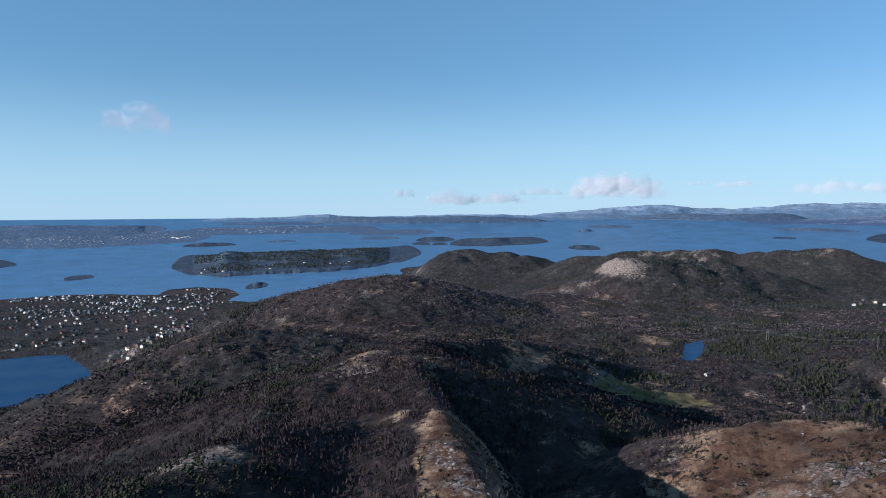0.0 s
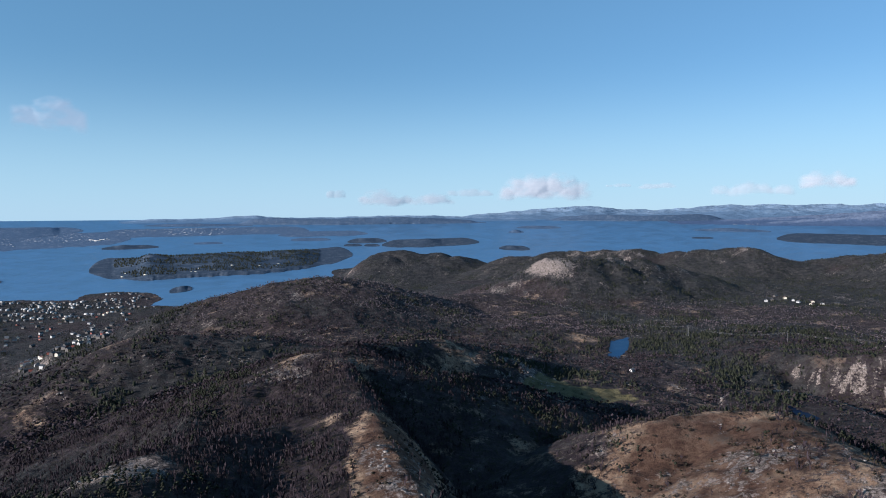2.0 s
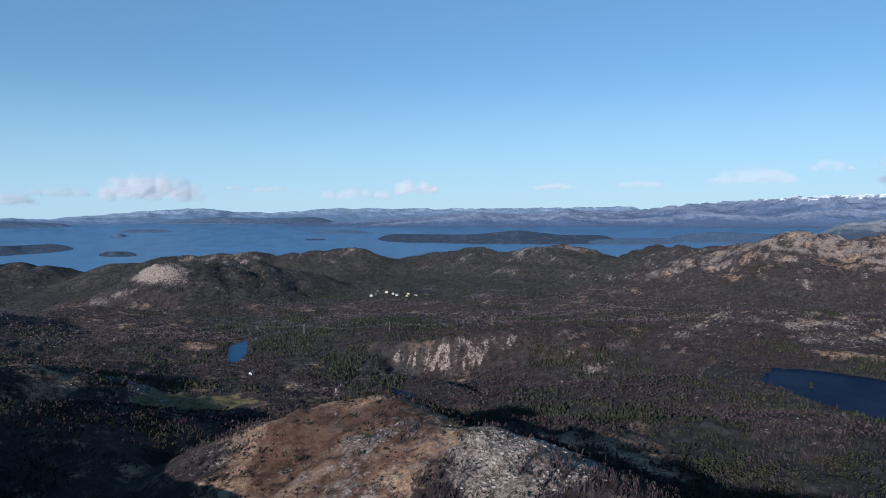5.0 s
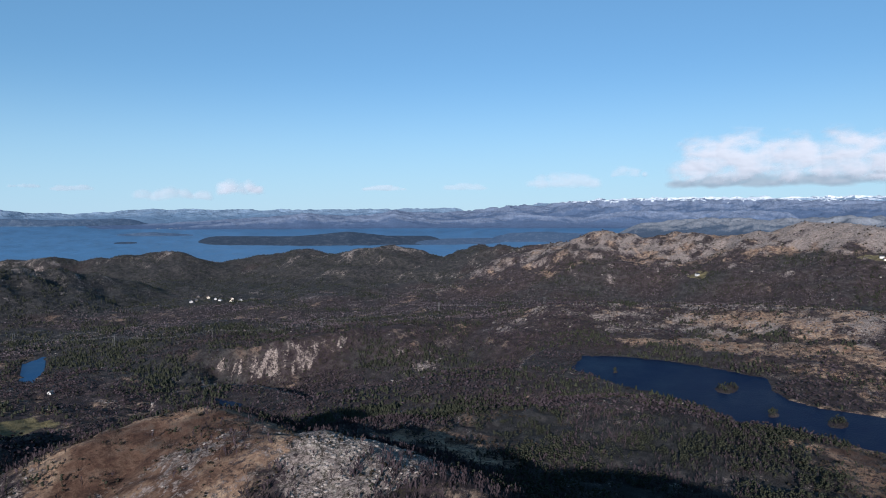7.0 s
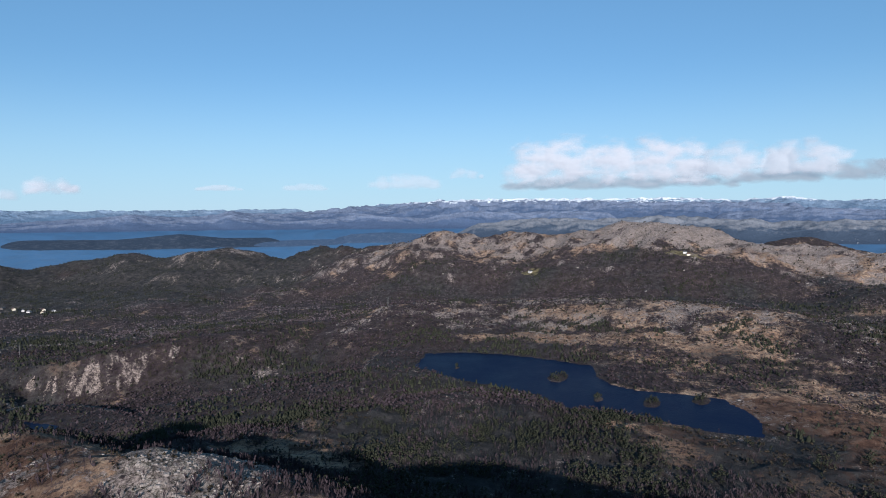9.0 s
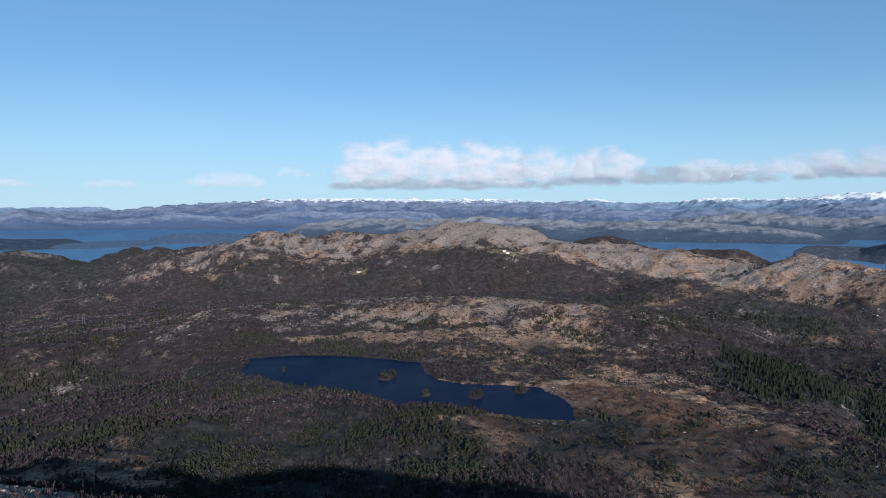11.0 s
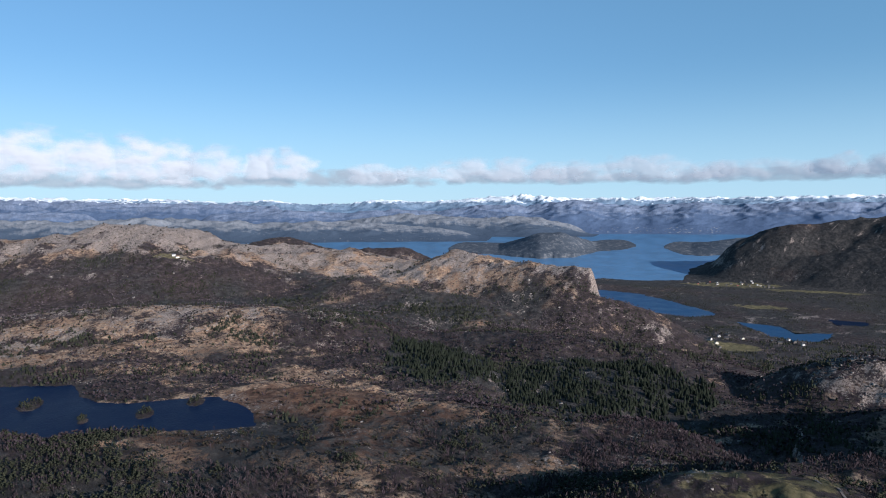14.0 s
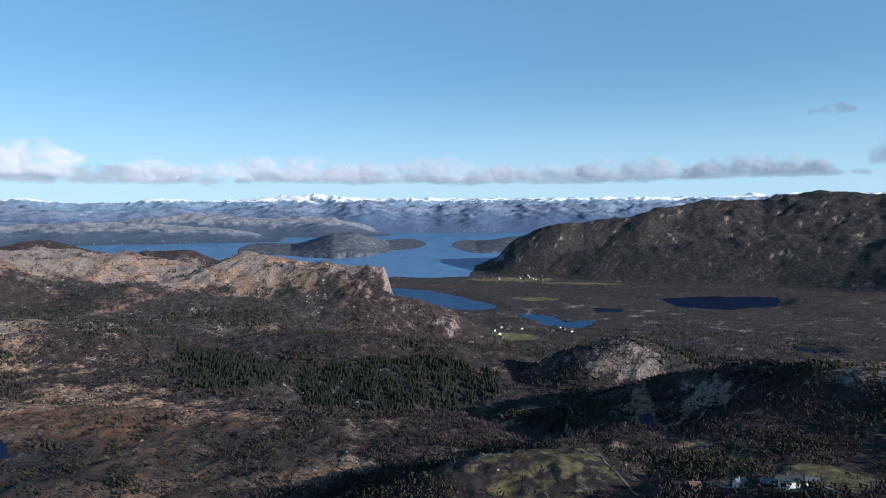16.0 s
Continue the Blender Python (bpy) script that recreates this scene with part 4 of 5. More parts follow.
cloud(133, 3.0, 11, 0.7, 0.65, 34.2, GREY, GREY_CLOUD)
cloud(150, 3.2, 9, 0.7, 0.6, 35.4, GREY, GREY_CLOUD)
cloud(101.5, 3.4, 3.2, 1.1, 0.7, 16.7, WHITE)
cloud(110.5, 3.8, 8.6, 1.3, 0.75, 17.2, WHITE)
cloud(123, 3.7, 9.2, 1.35, 0.75, 18.8, WHITE)
cloud(133, 3.5, 7.2, 1.0, 0.6, 19.4, WHITE)
cloud(141, 3.6, 6.5, 1.2, 0.85, 20.6, WHITE)
cloud(149.7, 3.6, 6.0, 1.1, 0.95, 21.2, WHITE)
cloud(155.0, 7.6, 1.8, 0.5, 0.5, 22.9, "small grey wisp of cloud", GREY_CLOUD)
cloud(160, 4.4, 3.0, 1.3, 0.8, 23.7, WHITE)


# ---- woods ----
def wood_material(name, dark, light):
    m, n, l, p = material(name)
    col = n.new("ShaderNodeVertexColor")
    col.layer_name = "cover"
    sep = n.new("ShaderNodeSeparateColor")
    l.new(col.outputs[0], sep.inputs[0])
    l.new(ramp(n, l, sep.outputs[0], [(0.0, dark), (1.0, light)]), p.inputs["Base Color"])
    p.inputs["Roughness"].default_value, p.inputs["Specular IOR Level"].default_value = 0.95, 0.1
    return m


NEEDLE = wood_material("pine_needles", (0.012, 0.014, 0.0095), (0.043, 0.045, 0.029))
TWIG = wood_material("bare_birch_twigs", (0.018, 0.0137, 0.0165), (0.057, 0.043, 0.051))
# Paler copy of the twigs for far birches, with distance haze painted in.
FAR_TWIG = wood_material("haze_paled_birch_twigs", (0.048, 0.0395, 0.0455), (0.126, 0.101, 0.111))
SPRUCE = wood_material("spruce_needles", (0.009, 0.0115, 0.0085), (0.021, 0.025, 0.016))
BARK = wood_material("pale_bark", (0.09, 0.075, 0.065), (0.22, 0.2, 0.18))
chance = np.random.RandomState(11)


def spire(tiers, sides, wide, seed):
    """Crown of a conifer, one metre high, as jagged tiers."""
    rs, v, f = np.random.RandomState(seed), [], []
    for k in range(tiers):
        z0, z1 = 0.12 + 0.8 * k / tiers, min(1.0, 0.12 + 0.8 * (k + 1.75) / tiers)
        rad = wide * (1 - 0.78 * k / tiers)
        base = len(v)
        v.append((rs.normal(0, 0.012), rs.normal(0, 0.012), z1))
        for s in range(sides):
            q = 2 * np.pi * (s + rs.uniform(-0.3, 0.3)) / sides
            w = rad * (rs.uniform(0.85, 1.2) if s % 2 else rs.uniform(0.5, 0.75))
            v.append((w * np.cos(q), w * np.sin(q), z0 + rs.uniform(-0.04, 0.05)))
        f += [(base, base + 1 + s, base + 1 + (s + 1) % sides) for s in range(sides)]
    return np.array(v), np.array(f)


def puffs(count, wide, seed):
    """Crown of a pine: a few ragged clumps of needles."""
    rs, v, f = np.random.RandomState(seed), [], []
    for k in range(count):
        q, rad = rs.uniform(0, 6.28), wide * rs.uniform(0.15, 0.75) * (1 - 0.45 * k / count)
        c = np.array((rad * np.cos(q), rad * np.sin(q), 0.35 + 0.55 * (k + 0.5) / count))
        size = wide * rs.uniform(0.45, 0.75)
        base = len(v)
        for d in ((0, 0, 0.9), (1, 0, 0), (-0.4, 0.9, 0.1), (-0.5, -0.8, -0.1), (0, 0, -0.55)):
            v.append(tuple(c + size * np.array(d) * rs.uniform(0.7, 1.25, 3)))
        f += [(base, base + 1, base + 2), (base, base + 2, base + 3), (base, base + 3, base + 1), (base + 4, base + 2, base + 1), (base + 4, base + 3, base + 2), (base + 4, base + 1, base + 3)]
    return np.array(v), np.array(f)


def brush(blades, wide, seed, thick=0.045):
    """Bare crown of a birch: thin limbs fanning up and outwards."""
    rs, v, f = np.random.RandomState(seed), [], []
    for k in range(blades):
        q, z0 = rs.uniform(0, 6.28), rs.uniform(0.12, 0.6)
        reach = wide * rs.uniform(0.35, 1.0) * (1.15 - z0)
        tip = (reach * np.cos(q), reach * np.sin(q), min(1.0, z0 + rs.uniform(0.28, 0.5)))
        q2 = q + rs.uniform(0.6, 2.4)
        base = len(v)
        mid = 0.62
        v += [(0, 0, z0), (tip[0] * mid + thick * np.cos(q2), tip[1] * mid + thick * np.sin(q2), z0 + (tip[2] - z0) * 0.45), tip, (tip[0] * mid - thick * np.cos(q2), tip[1] * mid - thick * np.sin(q2), z0 + (tip[2] - z0) * 0.75)]
        f += [(base, base + 1, base + 2), (base, base + 2, base + 3)]
    return np.array(v), np.array(f)


def stem(sides, width, high):
    q = np.arange(sides) * 2 * np.pi / sides
    v = np.concatenate([np.stack([width * np.cos(q), width * np.sin(q), 0 * q - 0.05], -1), [(0, 0, high)]])
    return v, np.array([(s, (s + 1) % sides, sides) for s in range(sides)])


def join(*pieces):
    v, f, n = [], [], 0
    for pv, pf in pieces:
        v.append(pv)
        f.append(pf + n)
        n += len(pv)
    return np.concatenate(v), np.concatenate(f)


COLS_IN = int(round(205 / PITCH))
lr = np.log(steps[FIRST:FIRST + ROWS_IN])


def sample(field, x, y):
    """Value of a field of the ground grid at given places."""
    b = np.degrees(np.arctan2(x, y))
    b = np.where(b < -100, b + 360, b)
    i = np.clip(np.interp(np.log(np.hypot(x, y)), lr, np.arange(ROWS_IN)), 0, ROWS_IN - 1.001)
    j = np.clip((b + 40) / PITCH, 0, COLS_IN - 1.001)
    i0, j0 = i.astype(int), j.astype(int)
    fi, fj = i - i0, j - j0
    g = field[FIRST:FIRST + ROWS_IN]
    return (g[i0, j0] * (1 - fj) + g[i0, j0 + 1] * fj) * (1 - fi) + (g[i0 + 1, j0] * (1 - fj) + g[i0 + 1, j0 + 1] * fj) * fi


def planted(name, kinds, x, y, z, high, mat, label, category):
    """Trees of a stand as one mesh."""
    pick = chance.randint(0, len(kinds), len(x))
    turn, tint = chance.uniform(0, 6.28, len(x)), np.clip(chance.normal(0.42, 0.17, len(x)), 0, 1)
    wide = high * chance.uniform(0.8, 1.25, len(x))
    cos, faces, cols, n = [], [], [], 0
    for k, (v, f) in enumerate(kinds):
        m = np.nonzero(pick == k)[0]
        c, s = np.cos(turn[m])[:, None], np.sin(turn[m])[:, None]
        px = x[m, None] + wide[m, None] * (v[None, :, 0] * c - v[None, :, 1] * s)
        py = y[m, None] + wide[m, None] * (v[None, :, 0] * s + v[None, :, 1] * c)
        pz = z[m, None] + high[m, None] * v[None, :, 2]
        cos.append(np.stack([px, py, pz], -1).reshape(-1, 3))
        faces.append((f[None] + n + len(v) * np.arange(len(m))[:, None, None]).reshape(-1, 3))
        shade = np.repeat(tint[m][:, None], len(v), 1).reshape(-1)
        cols.append(np.stack([shade] * 3 + [shade * 0 + 1], -1))
        n += len(v) * len(m)
    co = np.concatenate(cos)
    co = np.stack(drawn_in(co[:, 0], co[:, 1], co[:, 2]), -1)
    return tagged(raw_mesh(name, co, np.concatenate(faces), mat, np.concatenate(cols), flat=True), label, category, kind="stuff")


def sown(number, b0, b1, d0, d1):
    r = np.sqrt(chance.uniform(0, 1, number) * (d1 * d1 - d0 * d0) + d0 * d0)
    return chance.uniform(b0, b1, number), r


plots = [sown(100000, -37.5, 162, 250, 760), sown(130000, -37.5, 162, 700, 1500), sown(56000, -37.5, 162, 1500, 2050), sown(16000, -37.5, -14, 2050, 3050), sown(46000, -8, 62, 2050, 3150), sown(24000, 112, 161, 2050, 3200)]
ta, tr = [np.concatenate(v) for v in zip(*plots)]
tx, ty = spot(ta, tr)
tz, tslope = sample(gz, tx, ty), sample(slope, tx, ty)
tcover = cover_of(tx, ty, tz, tslope)
clump, patch = fbm(tx, ty, 70, 4, 21.0), fbm(tx, ty, 25, 3, 31.0)
openness = np.clip(1.6 * (tcover[:, 0] - 0.3), 0, 1) + np.clip(1.5 * (tcover[:, 1] - 0.3), 0, 1) + 3 * tcover[:, 3]
for level, shore in LAKES.values():
    openness += 9 * (inside(tx, ty, shore) > -3)
openness += 9 * (tz < 1.5) + 0.55 * region(tx, ty, 13, 420, 8, 160)
stand = chance.uniform(0, 1, len(tx)) < np.clip(0.72 + 1.7 * clump + 1.3 * patch - openness, 0.02, 1) * (openness < 4)
pineshare = np.clip(0.14 + 1.1 * (tcover[:, 2] - 0.3) + 0.5 * patch + 2.0 * fbm(tx, ty, 150, 4, 51.0) - 0.35 * (ta < 13) * (tr > 300) * (region(tx, ty, -14, 830, 9, 130) < 0.5), 0.02, 0.98)
conifer = chance.uniform(0, 1, len(tx)) < pineshare
planted_rows = (region(tx, ty, 107, 1010, 4.5, 150) + region(tx, ty, 120.5, 930, 9.5, 130)) > 0.45
stand |= planted_rows & (patch > -0.1) & (clump > -0.2) & (chance.uniform(0, 1, len(tx)) < 0.8)
conifer |= planted_rows
spruce = conifer & (planted_rows | (region(tx, ty, 146, 1250, 12, 250) > 0.4))
grown = chance.uniform(0.65, 1.2, len(tx)) * (1 + 0.25 * clump) * np.where(tr > 2000, 0.8, 1)
pines = [join(puffs(3, 0.38, s), stem(3, 0.03, 0.7)) for s in (1, 2, 3)]
far_pines = [spire(2, 4, 0.4, s) for s in (4, 5, 6)]
spires = [spire(3, 5, 0.34, s) for s in (7, 8, 9)]
birches = [join(brush(5, 0.3, s, 0.05), stem(3, 0.018, 0.95)) for s in (11, 12, 13, 14)]
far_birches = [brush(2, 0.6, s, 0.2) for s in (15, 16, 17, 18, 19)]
NEAREST = np.sort(tr[stand])[300]
for what, sel, near_kinds, far_kinds, tall, mat in (("pine_wood", conifer & ~spruce, pines, far_pines, 5.2, NEEDLE), ("spruce_wood", spruce, spires, spires, 7.4, SPRUCE), ("birch_wood", ~conifer, birches, far_birches, 5.8, TWIG)):
    for lo, hi, kinds in ((NEAREST, 660, near_kinds), (660, 1350, far_kinds), (1350, 3300, far_kinds)):
        m = stand & sel & (tr >= lo) & (tr < hi)
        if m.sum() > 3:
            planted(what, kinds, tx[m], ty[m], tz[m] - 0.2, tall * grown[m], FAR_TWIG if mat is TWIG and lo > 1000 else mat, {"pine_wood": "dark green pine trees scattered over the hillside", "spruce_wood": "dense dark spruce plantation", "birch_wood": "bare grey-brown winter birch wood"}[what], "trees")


def wooded(where, number, tall):
    """Trees on an island."""
    x, y, h = next(g for g in FAR_LAND if g[0] == where)[1:4]
    i, j = chance.randint(2, x.shape[0] - 5, number), chance.randint(3, x.shape[1] - 4, number)
    p, q = chance.uniform(0, 1, number), chance.uniform(0, 1, number)
    px, py, pz = [(g[i, j] * (1 - q) + g[i, j + 1] * q) * (1 - p) + (g[i + 1, j] * (1 - q) + g[i + 1, j + 1] * q) * p for g in (x, y, h)]
    m = (pz > 4) & (fbm(px, py, 260, 3, 81.0) > -0.15)
    planted("island_wood", far_pines, px[m], py[m], pz[m] - 0.5, tall * chance.uniform(0.6, 1.2, m.sum()), NEEDLE, "dark pine wood on a low island", "trees")


wooded("long wooded island with small farms", 5200, 11)


# the nearest trees, one by one
def tree(name, crown, mat, label):
    top = new(name, None)
    for piece, (v, f), m in (("trunk", stem(6, 0.03, 0.92), BARK), ("crown", crown, mat)):
        shade = np.full(len(v), 0.45)
        ob = raw_mesh(piece, v, f, m, np.stack([shade] * 3 + [shade * 0 + 1], -1), flat=True)
        ob.parent = top
    return tagged(top, label, "tree", "trees under the lookout")


PINES = [tree("pine_tree", puffs(16, 0.3, s), NEEDLE, "small dark green pine on the slope") for s in (21, 22, 23)]
BIRCHES = [tree("birch_tree", brush(26, 0.36, s, 0.022), TWIG, "leafless grey-brown birch on the slope") for s in (24, 25, 26)]
used = set()
for k in np.nonzero(stand & (tr < NEAREST))[0]:
    kind = (PINES if conifer[k] else BIRCHES)[k % 3]
    high = float((7.5 if conifer[k] else 7.0) * grown[k])
    m = pose(float(tx[k]), float(ty[k]), float(tz[k]) - 0.2, 0, 0, float(k * 47 % 360)) @ Matrix.Scale(high, 4)
    if kind.name in used:
        copy_thing(kind, m @ Matrix.Scale(1 / kind.scale[0], 4))
    else:
        used.add(kind.name)
        kind.matrix_basis = m


# ---- stones on the bare tops ----
def stone_material():
    m, n, l, p = material("lichen_granite")
    a = noise_node(n, l, 0.9, 6, 0.7)
    l.new(ramp(n, l, a.outputs[0], [(0.35, (0.08, 0.068, 0.061)), (0.5, (0.18, 0.155, 0.14)), (0.66, (0.32, 0.282, 0.255))]), p.inputs["Base Color"])
    p.inputs["Roughness"].default_value = 0.9
    bump(n, l, a.outputs[0], p, 0.5, 0.3)
    return m


STONE = stone_material()


def slab(seed):
    """One weathered block, a metre across, with broken corners."""
    rs = np.random.RandomState(seed)
    v = np.array([(x, y, z) for z in (-0.4, 0.35) for x, y in ((1, 0.1), (0.5, 0.8), (-0.5, 0.8), (-1, -0.1), (-0.5, -0.8), (0.5, -0.8))], float) * 0.5
    v[6:, :2] *= 0.72
    v += rs.normal(0, 0.07, v.shape)
    f = [(k, (k + 1) % 6, 6 + (k + 1) % 6) for k in range(6)] + [(k, 6 + (k + 1) % 6, 6 + k) for k in range(6)] + [(6, 7, 8), (6, 8, 9), (6, 9, 10), (6, 10, 11)]
    return v, np.array(f)


def strewn(number, d0, d1, low, small, large, b0=-36, b1=161):
    """Blocks lying on bare rock between two distances, mostly small."""
    qa, qr = sown(number, b0, b1, d0, d1)
    qx, qy = spot(qa, qr)
    qz = sample(gz, qx, qy)
    qcover = cover_of(qx, qy, qz, sample(slope, qx, qy))
    m = (qcover[:, 0] + chance.uniform(-0.1, 0.1, number) > low) & (qz > 20) & (fbm(qx, qy, 30, 3, 61.0) > -0.08)
    for level, shore in LAKES.values():
        m &= inside(qx, qy, shore) < -6
    planted("stones", [slab(s) for s in range(6)], qx[m], qy[m], qz[m], small + (large - small) * chance.uniform(0, 1, m.sum()) ** 3, STONE, "pale grey granite blocks on bare tops", "stones")


strewn(16000, 250, 620, 0.44, 0.5, 3.2)
strewn(36000, 620, 1500, 0.42, 1.0, 5.5)
strewn(16000, 1500, 2500, 0.42, 2.0, 9.0, 50, 125)
strewn(15000, 1050, 1450, 0.4, 1.2, 4.2, 60, 100)
strewn(1100, 325, 410, 0.5, 0.5, 3.6, 38, 53)

# low scrub on heath and rock
SCRUB = wood_material("juniper_and_heather", (0.013, 0.011, 0.009), (0.045, 0.036, 0.024))
ba, br = [np.concatenate(v) for v in zip(sown(26000, -36, 161, 260, 700), sown(30000, -36, 161, 700, 1500), sown(5000, 50, 125, 1500, 2450))]
bx, by = spot(ba, br)
bz, bcover = sample(gz, bx, by), cover_of(bx, by, sample(gz, bx, by), sample(slope, bx, by))
m = ((bcover[:, 1] > 0.38) | (bcover[:, 0] > 0.36)) & (bcover[:, 3] < 0.3) & (fbm(bx, by, 24, 3, 71.0) > 0.06)
for level, shore in LAKES.values():
    m &= inside(bx, by, shore) < -4
planted("scrub", [puffs(1, 1.1, s) for s in (31, 32, 33, 34)], bx[m], by[m], bz[m] - 0.35, chance.uniform(0.8, 2.2, m.sum()) * (0.7 + br[m] / 1100), SCRUB, "dark low juniper and heather scrub", "scrub")


# ---- houses ----
def plain(name, colour, rough=0.7):
    m, n, l, p = material(name)
    a = noise_node(n, l, 1.5, 5, 0.7)
    l.new(ramp(n, l, a.outputs[0], [(0.3, tuple(0.75 * v for v in colour)), (0.7, colour)]), p.inputs["Base Color"])
    p.inputs["Roughness"].default_value = rough
    return m


WALLS = [plain("white_boards", (0.44, 0.43, 0.42)), plain("cream_boards", (0.6, 0.56, 0.46)), plain("red_boards", (0.26, 0.07, 0.05)), plain("dark_boards", (0.08, 0.07, 0.065))]
ROOFS = [plain("dark_tiles", (0.035, 0.035, 0.04), 0.5), plain("brown_tiles", (0.11, 0.06, 0.045), 0.6), plain("grey_tiles", (0.13, 0.13, 0.14), 0.5)]
FRESH = plain("fresh_white_boards", (0.74, 0.73, 0.7))
TRACK = plain("muddy_track", (0.075, 0.064, 0.06), 0.95)
GLASS = plain("dark_panes", (0.02, 0.025, 0.035), 0.1)
GRAVEL = plain("gravel", (0.15, 0.135, 0.12), 0.95)


def part(name, bm, mat, parent, label=""):
    me = bpy.data.meshes.new(name)
    bmesh.ops.recalc_face_normals(bm, faces=bm.faces)
    bm.to_mesh(me)
    bm.free()
    me.materials.append(mat)
    ob = new(name, me)
    ob.parent = parent
    if label:
        ob["label"] = label
    return ob


def block(bm, x, y, z, sx, sy, sz):
    bmesh.ops.create_cube(bm, size=1, matrix=Matrix.Translation((x, y, z)) @ Matrix.Diagonal((sx, sy, sz, 1)))


def solid(bm, points, faces):
    vs = [bm.verts.new(p) for p in points]
    for f in faces:
        bm.faces.new([vs[k] for k in f])


def house(long, deep, eaves, peak, wall, roof, label, windows=True):
    """A gabled wooden house: walls, two roof slopes, chimney, door, windows."""
    top = new("house", None)
    bm = bmesh.new()
    a, b = long / 2, deep / 2
    solid(bm, [(-a, -b, -1.5), (a, -b, -1.5), (a, b, -1.5), (-a, b, -1.5), (-a, -b, eaves), (a, -b, eaves), (a, b, eaves), (-a, b, eaves), (-a, 0, peak), (a, 0, peak)],
          [(0, 1, 5, 4), (2, 3, 7, 6), (3, 0, 4, 8, 7), (1, 2, 6, 9, 5), (4, 5, 9, 8), (6, 7, 8, 9), (3, 2, 1, 0)])
    part("wall", bm, wall, top)
    for side in (-1, 1):
        bm = bmesh.new()
        o, drop = 0.45, 0.45 * (peak - eaves) / b
        y0, z0 = side * (b + o), eaves - drop + 0.05
        solid(bm, [(-a - o, y0, z0), (a + o, y0, z0), (a + o, 0, peak + 0.05), (-a - o, 0, peak + 0.05), (-a - o, y0, z0 + 0.22), (a + o, y0, z0 + 0.22), (a + o, 0, peak + 0.27), (-a - o, 0, peak + 0.27)],
              [(0, 1, 2, 3), (4, 5, 6, 7), (0, 1, 5, 4), (1, 2, 6, 5), (2, 3, 7, 6), (3, 0, 4, 7)])
        part("roof", bm, roof, top)
    bm = bmesh.new()
    block(bm, a * 0.3, 0, peak + 0.4, 0.7, 0.7, 1.6)
    part("chimney", bm, GRAVEL, top)
    if windows:
        for side in (-1, 1):
            for k in range(max(2, int(long / 3.2))):
                bm = bmesh.new()
                block(bm, -a + long * (k + 0.5) / max(2, int(long / 3.2)), side * (b + 0.02), eaves - 1.3, 1.2, 0.12, 1.3)
                part("window", bm, GLASS, top)
        bm = bmesh.new()
        block(bm, a + 0.02, 0, 1.05, 0.12, 1.0, 2.1)
        part("door", bm, ROOFS[1], top)
    tagged(top, label, "house", "houses of the villages")
    return top


def place(ob, bearing, distance, turn, first=[]):
    x, y = spot(bearing, distance)
    z = float(sample(gz, np.array([x]), np.array([y]))[0])
    px, py, pz = [float(v[0]) for v in drawn_in(np.array([x]), np.array([y]), np.array([z]))]
    s = math.hypot(px, py) / math.hypot(x, y)
    m = pose(px, py, pz, 0, 0, turn) @ Matrix.Scale(s, 4)
    if ob.name not in first:
        first.append(ob.name)
        ob.matrix_basis = m
        return ob
    return copy_thing(ob, m @ Matrix.Scale(1 / ob.scale[0], 4))


KINDS = [house(9.5, 7, 4.4, 6.8, WALLS[0], ROOFS[0], "white wooden house with dark tiled roof", False), house(8.5, 6.5, 3.2, 5.4, WALLS[0], ROOFS[2], "low white house with grey tiled roof", False),
         house(10, 7.5, 4.2, 6.4, WALLS[3], ROOFS[0], "dark stained timber house", False), house(9, 7, 4.0, 6.2, WALLS[1], ROOFS[1], "cream house with brown tiled roof", False),
         house(8.5, 6, 3.4, 5.6, WALLS[2], ROOFS[0], "red wooden house with dark roof", False)]
shares = [0.13, 0.09, 0.54, 0.12, 0.12]
crowd = np.random.RandomState(5)
taken = []


def settle(number, b0, b1, d0, d1, gap=17.0):
    made = 0
    for _ in range(number * 12):
        b, d = crowd.uniform(b0, b1), crowd.uniform(d0, d1)
        x, y = spot(b, d)
        if any((x - u) ** 2 + (y - v) ** 2 < gap * gap for u, v in taken):
            continue
        q = [np.array([x]), np.array([y])]
        h = float(sample(gz, *q)[0])
        if h < 1.5 or any(inside(*q, shore)[0] > -14 for level, shore in LAKES.values()):
            continue
        taken.append((x, y))
        place(KINDS[crowd.choice(5, p=shares)], b, d, crowd.choice([20, 65, 110, 155]) + crowd.uniform(-12, 12))
        made += 1
        if made == number:
            return


settle(105, -26.7, -20.9, 1440, 1690, 13)
settle(26, -22.0, -18.2, 1780, 1900, 14)
settle(34, -32.5, -26.6, 1255, 1345, 13)
settle(130, -36, -18.5, 1840, 2400, 20)
settle(10, 31.5, 36.5, 1900, 2010)
settle(4, 26.6, 28, 2500, 2600)
settle(3, 129.2, 131.2, 1570, 1720, 40)
settle(9, 129.5, 136, 1760, 1880, 24)
settle(26, 127.6, 134, 3230, 3480, 26)
settle(1, 73.1, 73.5, 1835, 1845)
settle(2, 85.4, 86, 1870, 1890)
farmhouse = house(14, 7, 4.0, 6.0, FRESH, ROOFS[0], "long white farmhouse with dark roof in a clearing")
place(farmhouse, 152.9, 389, 48)
place(house(6, 4.5, 3.4, 5.4, FRESH, ROOFS[2], "small white gabled house beside the farm track"), 149.3, 388, 70)
place(house(8, 6, 2.8, 4.4, WALLS[3], ROOFS[2], "dark grey garage with pale roof"), 151.3, 388, 40)
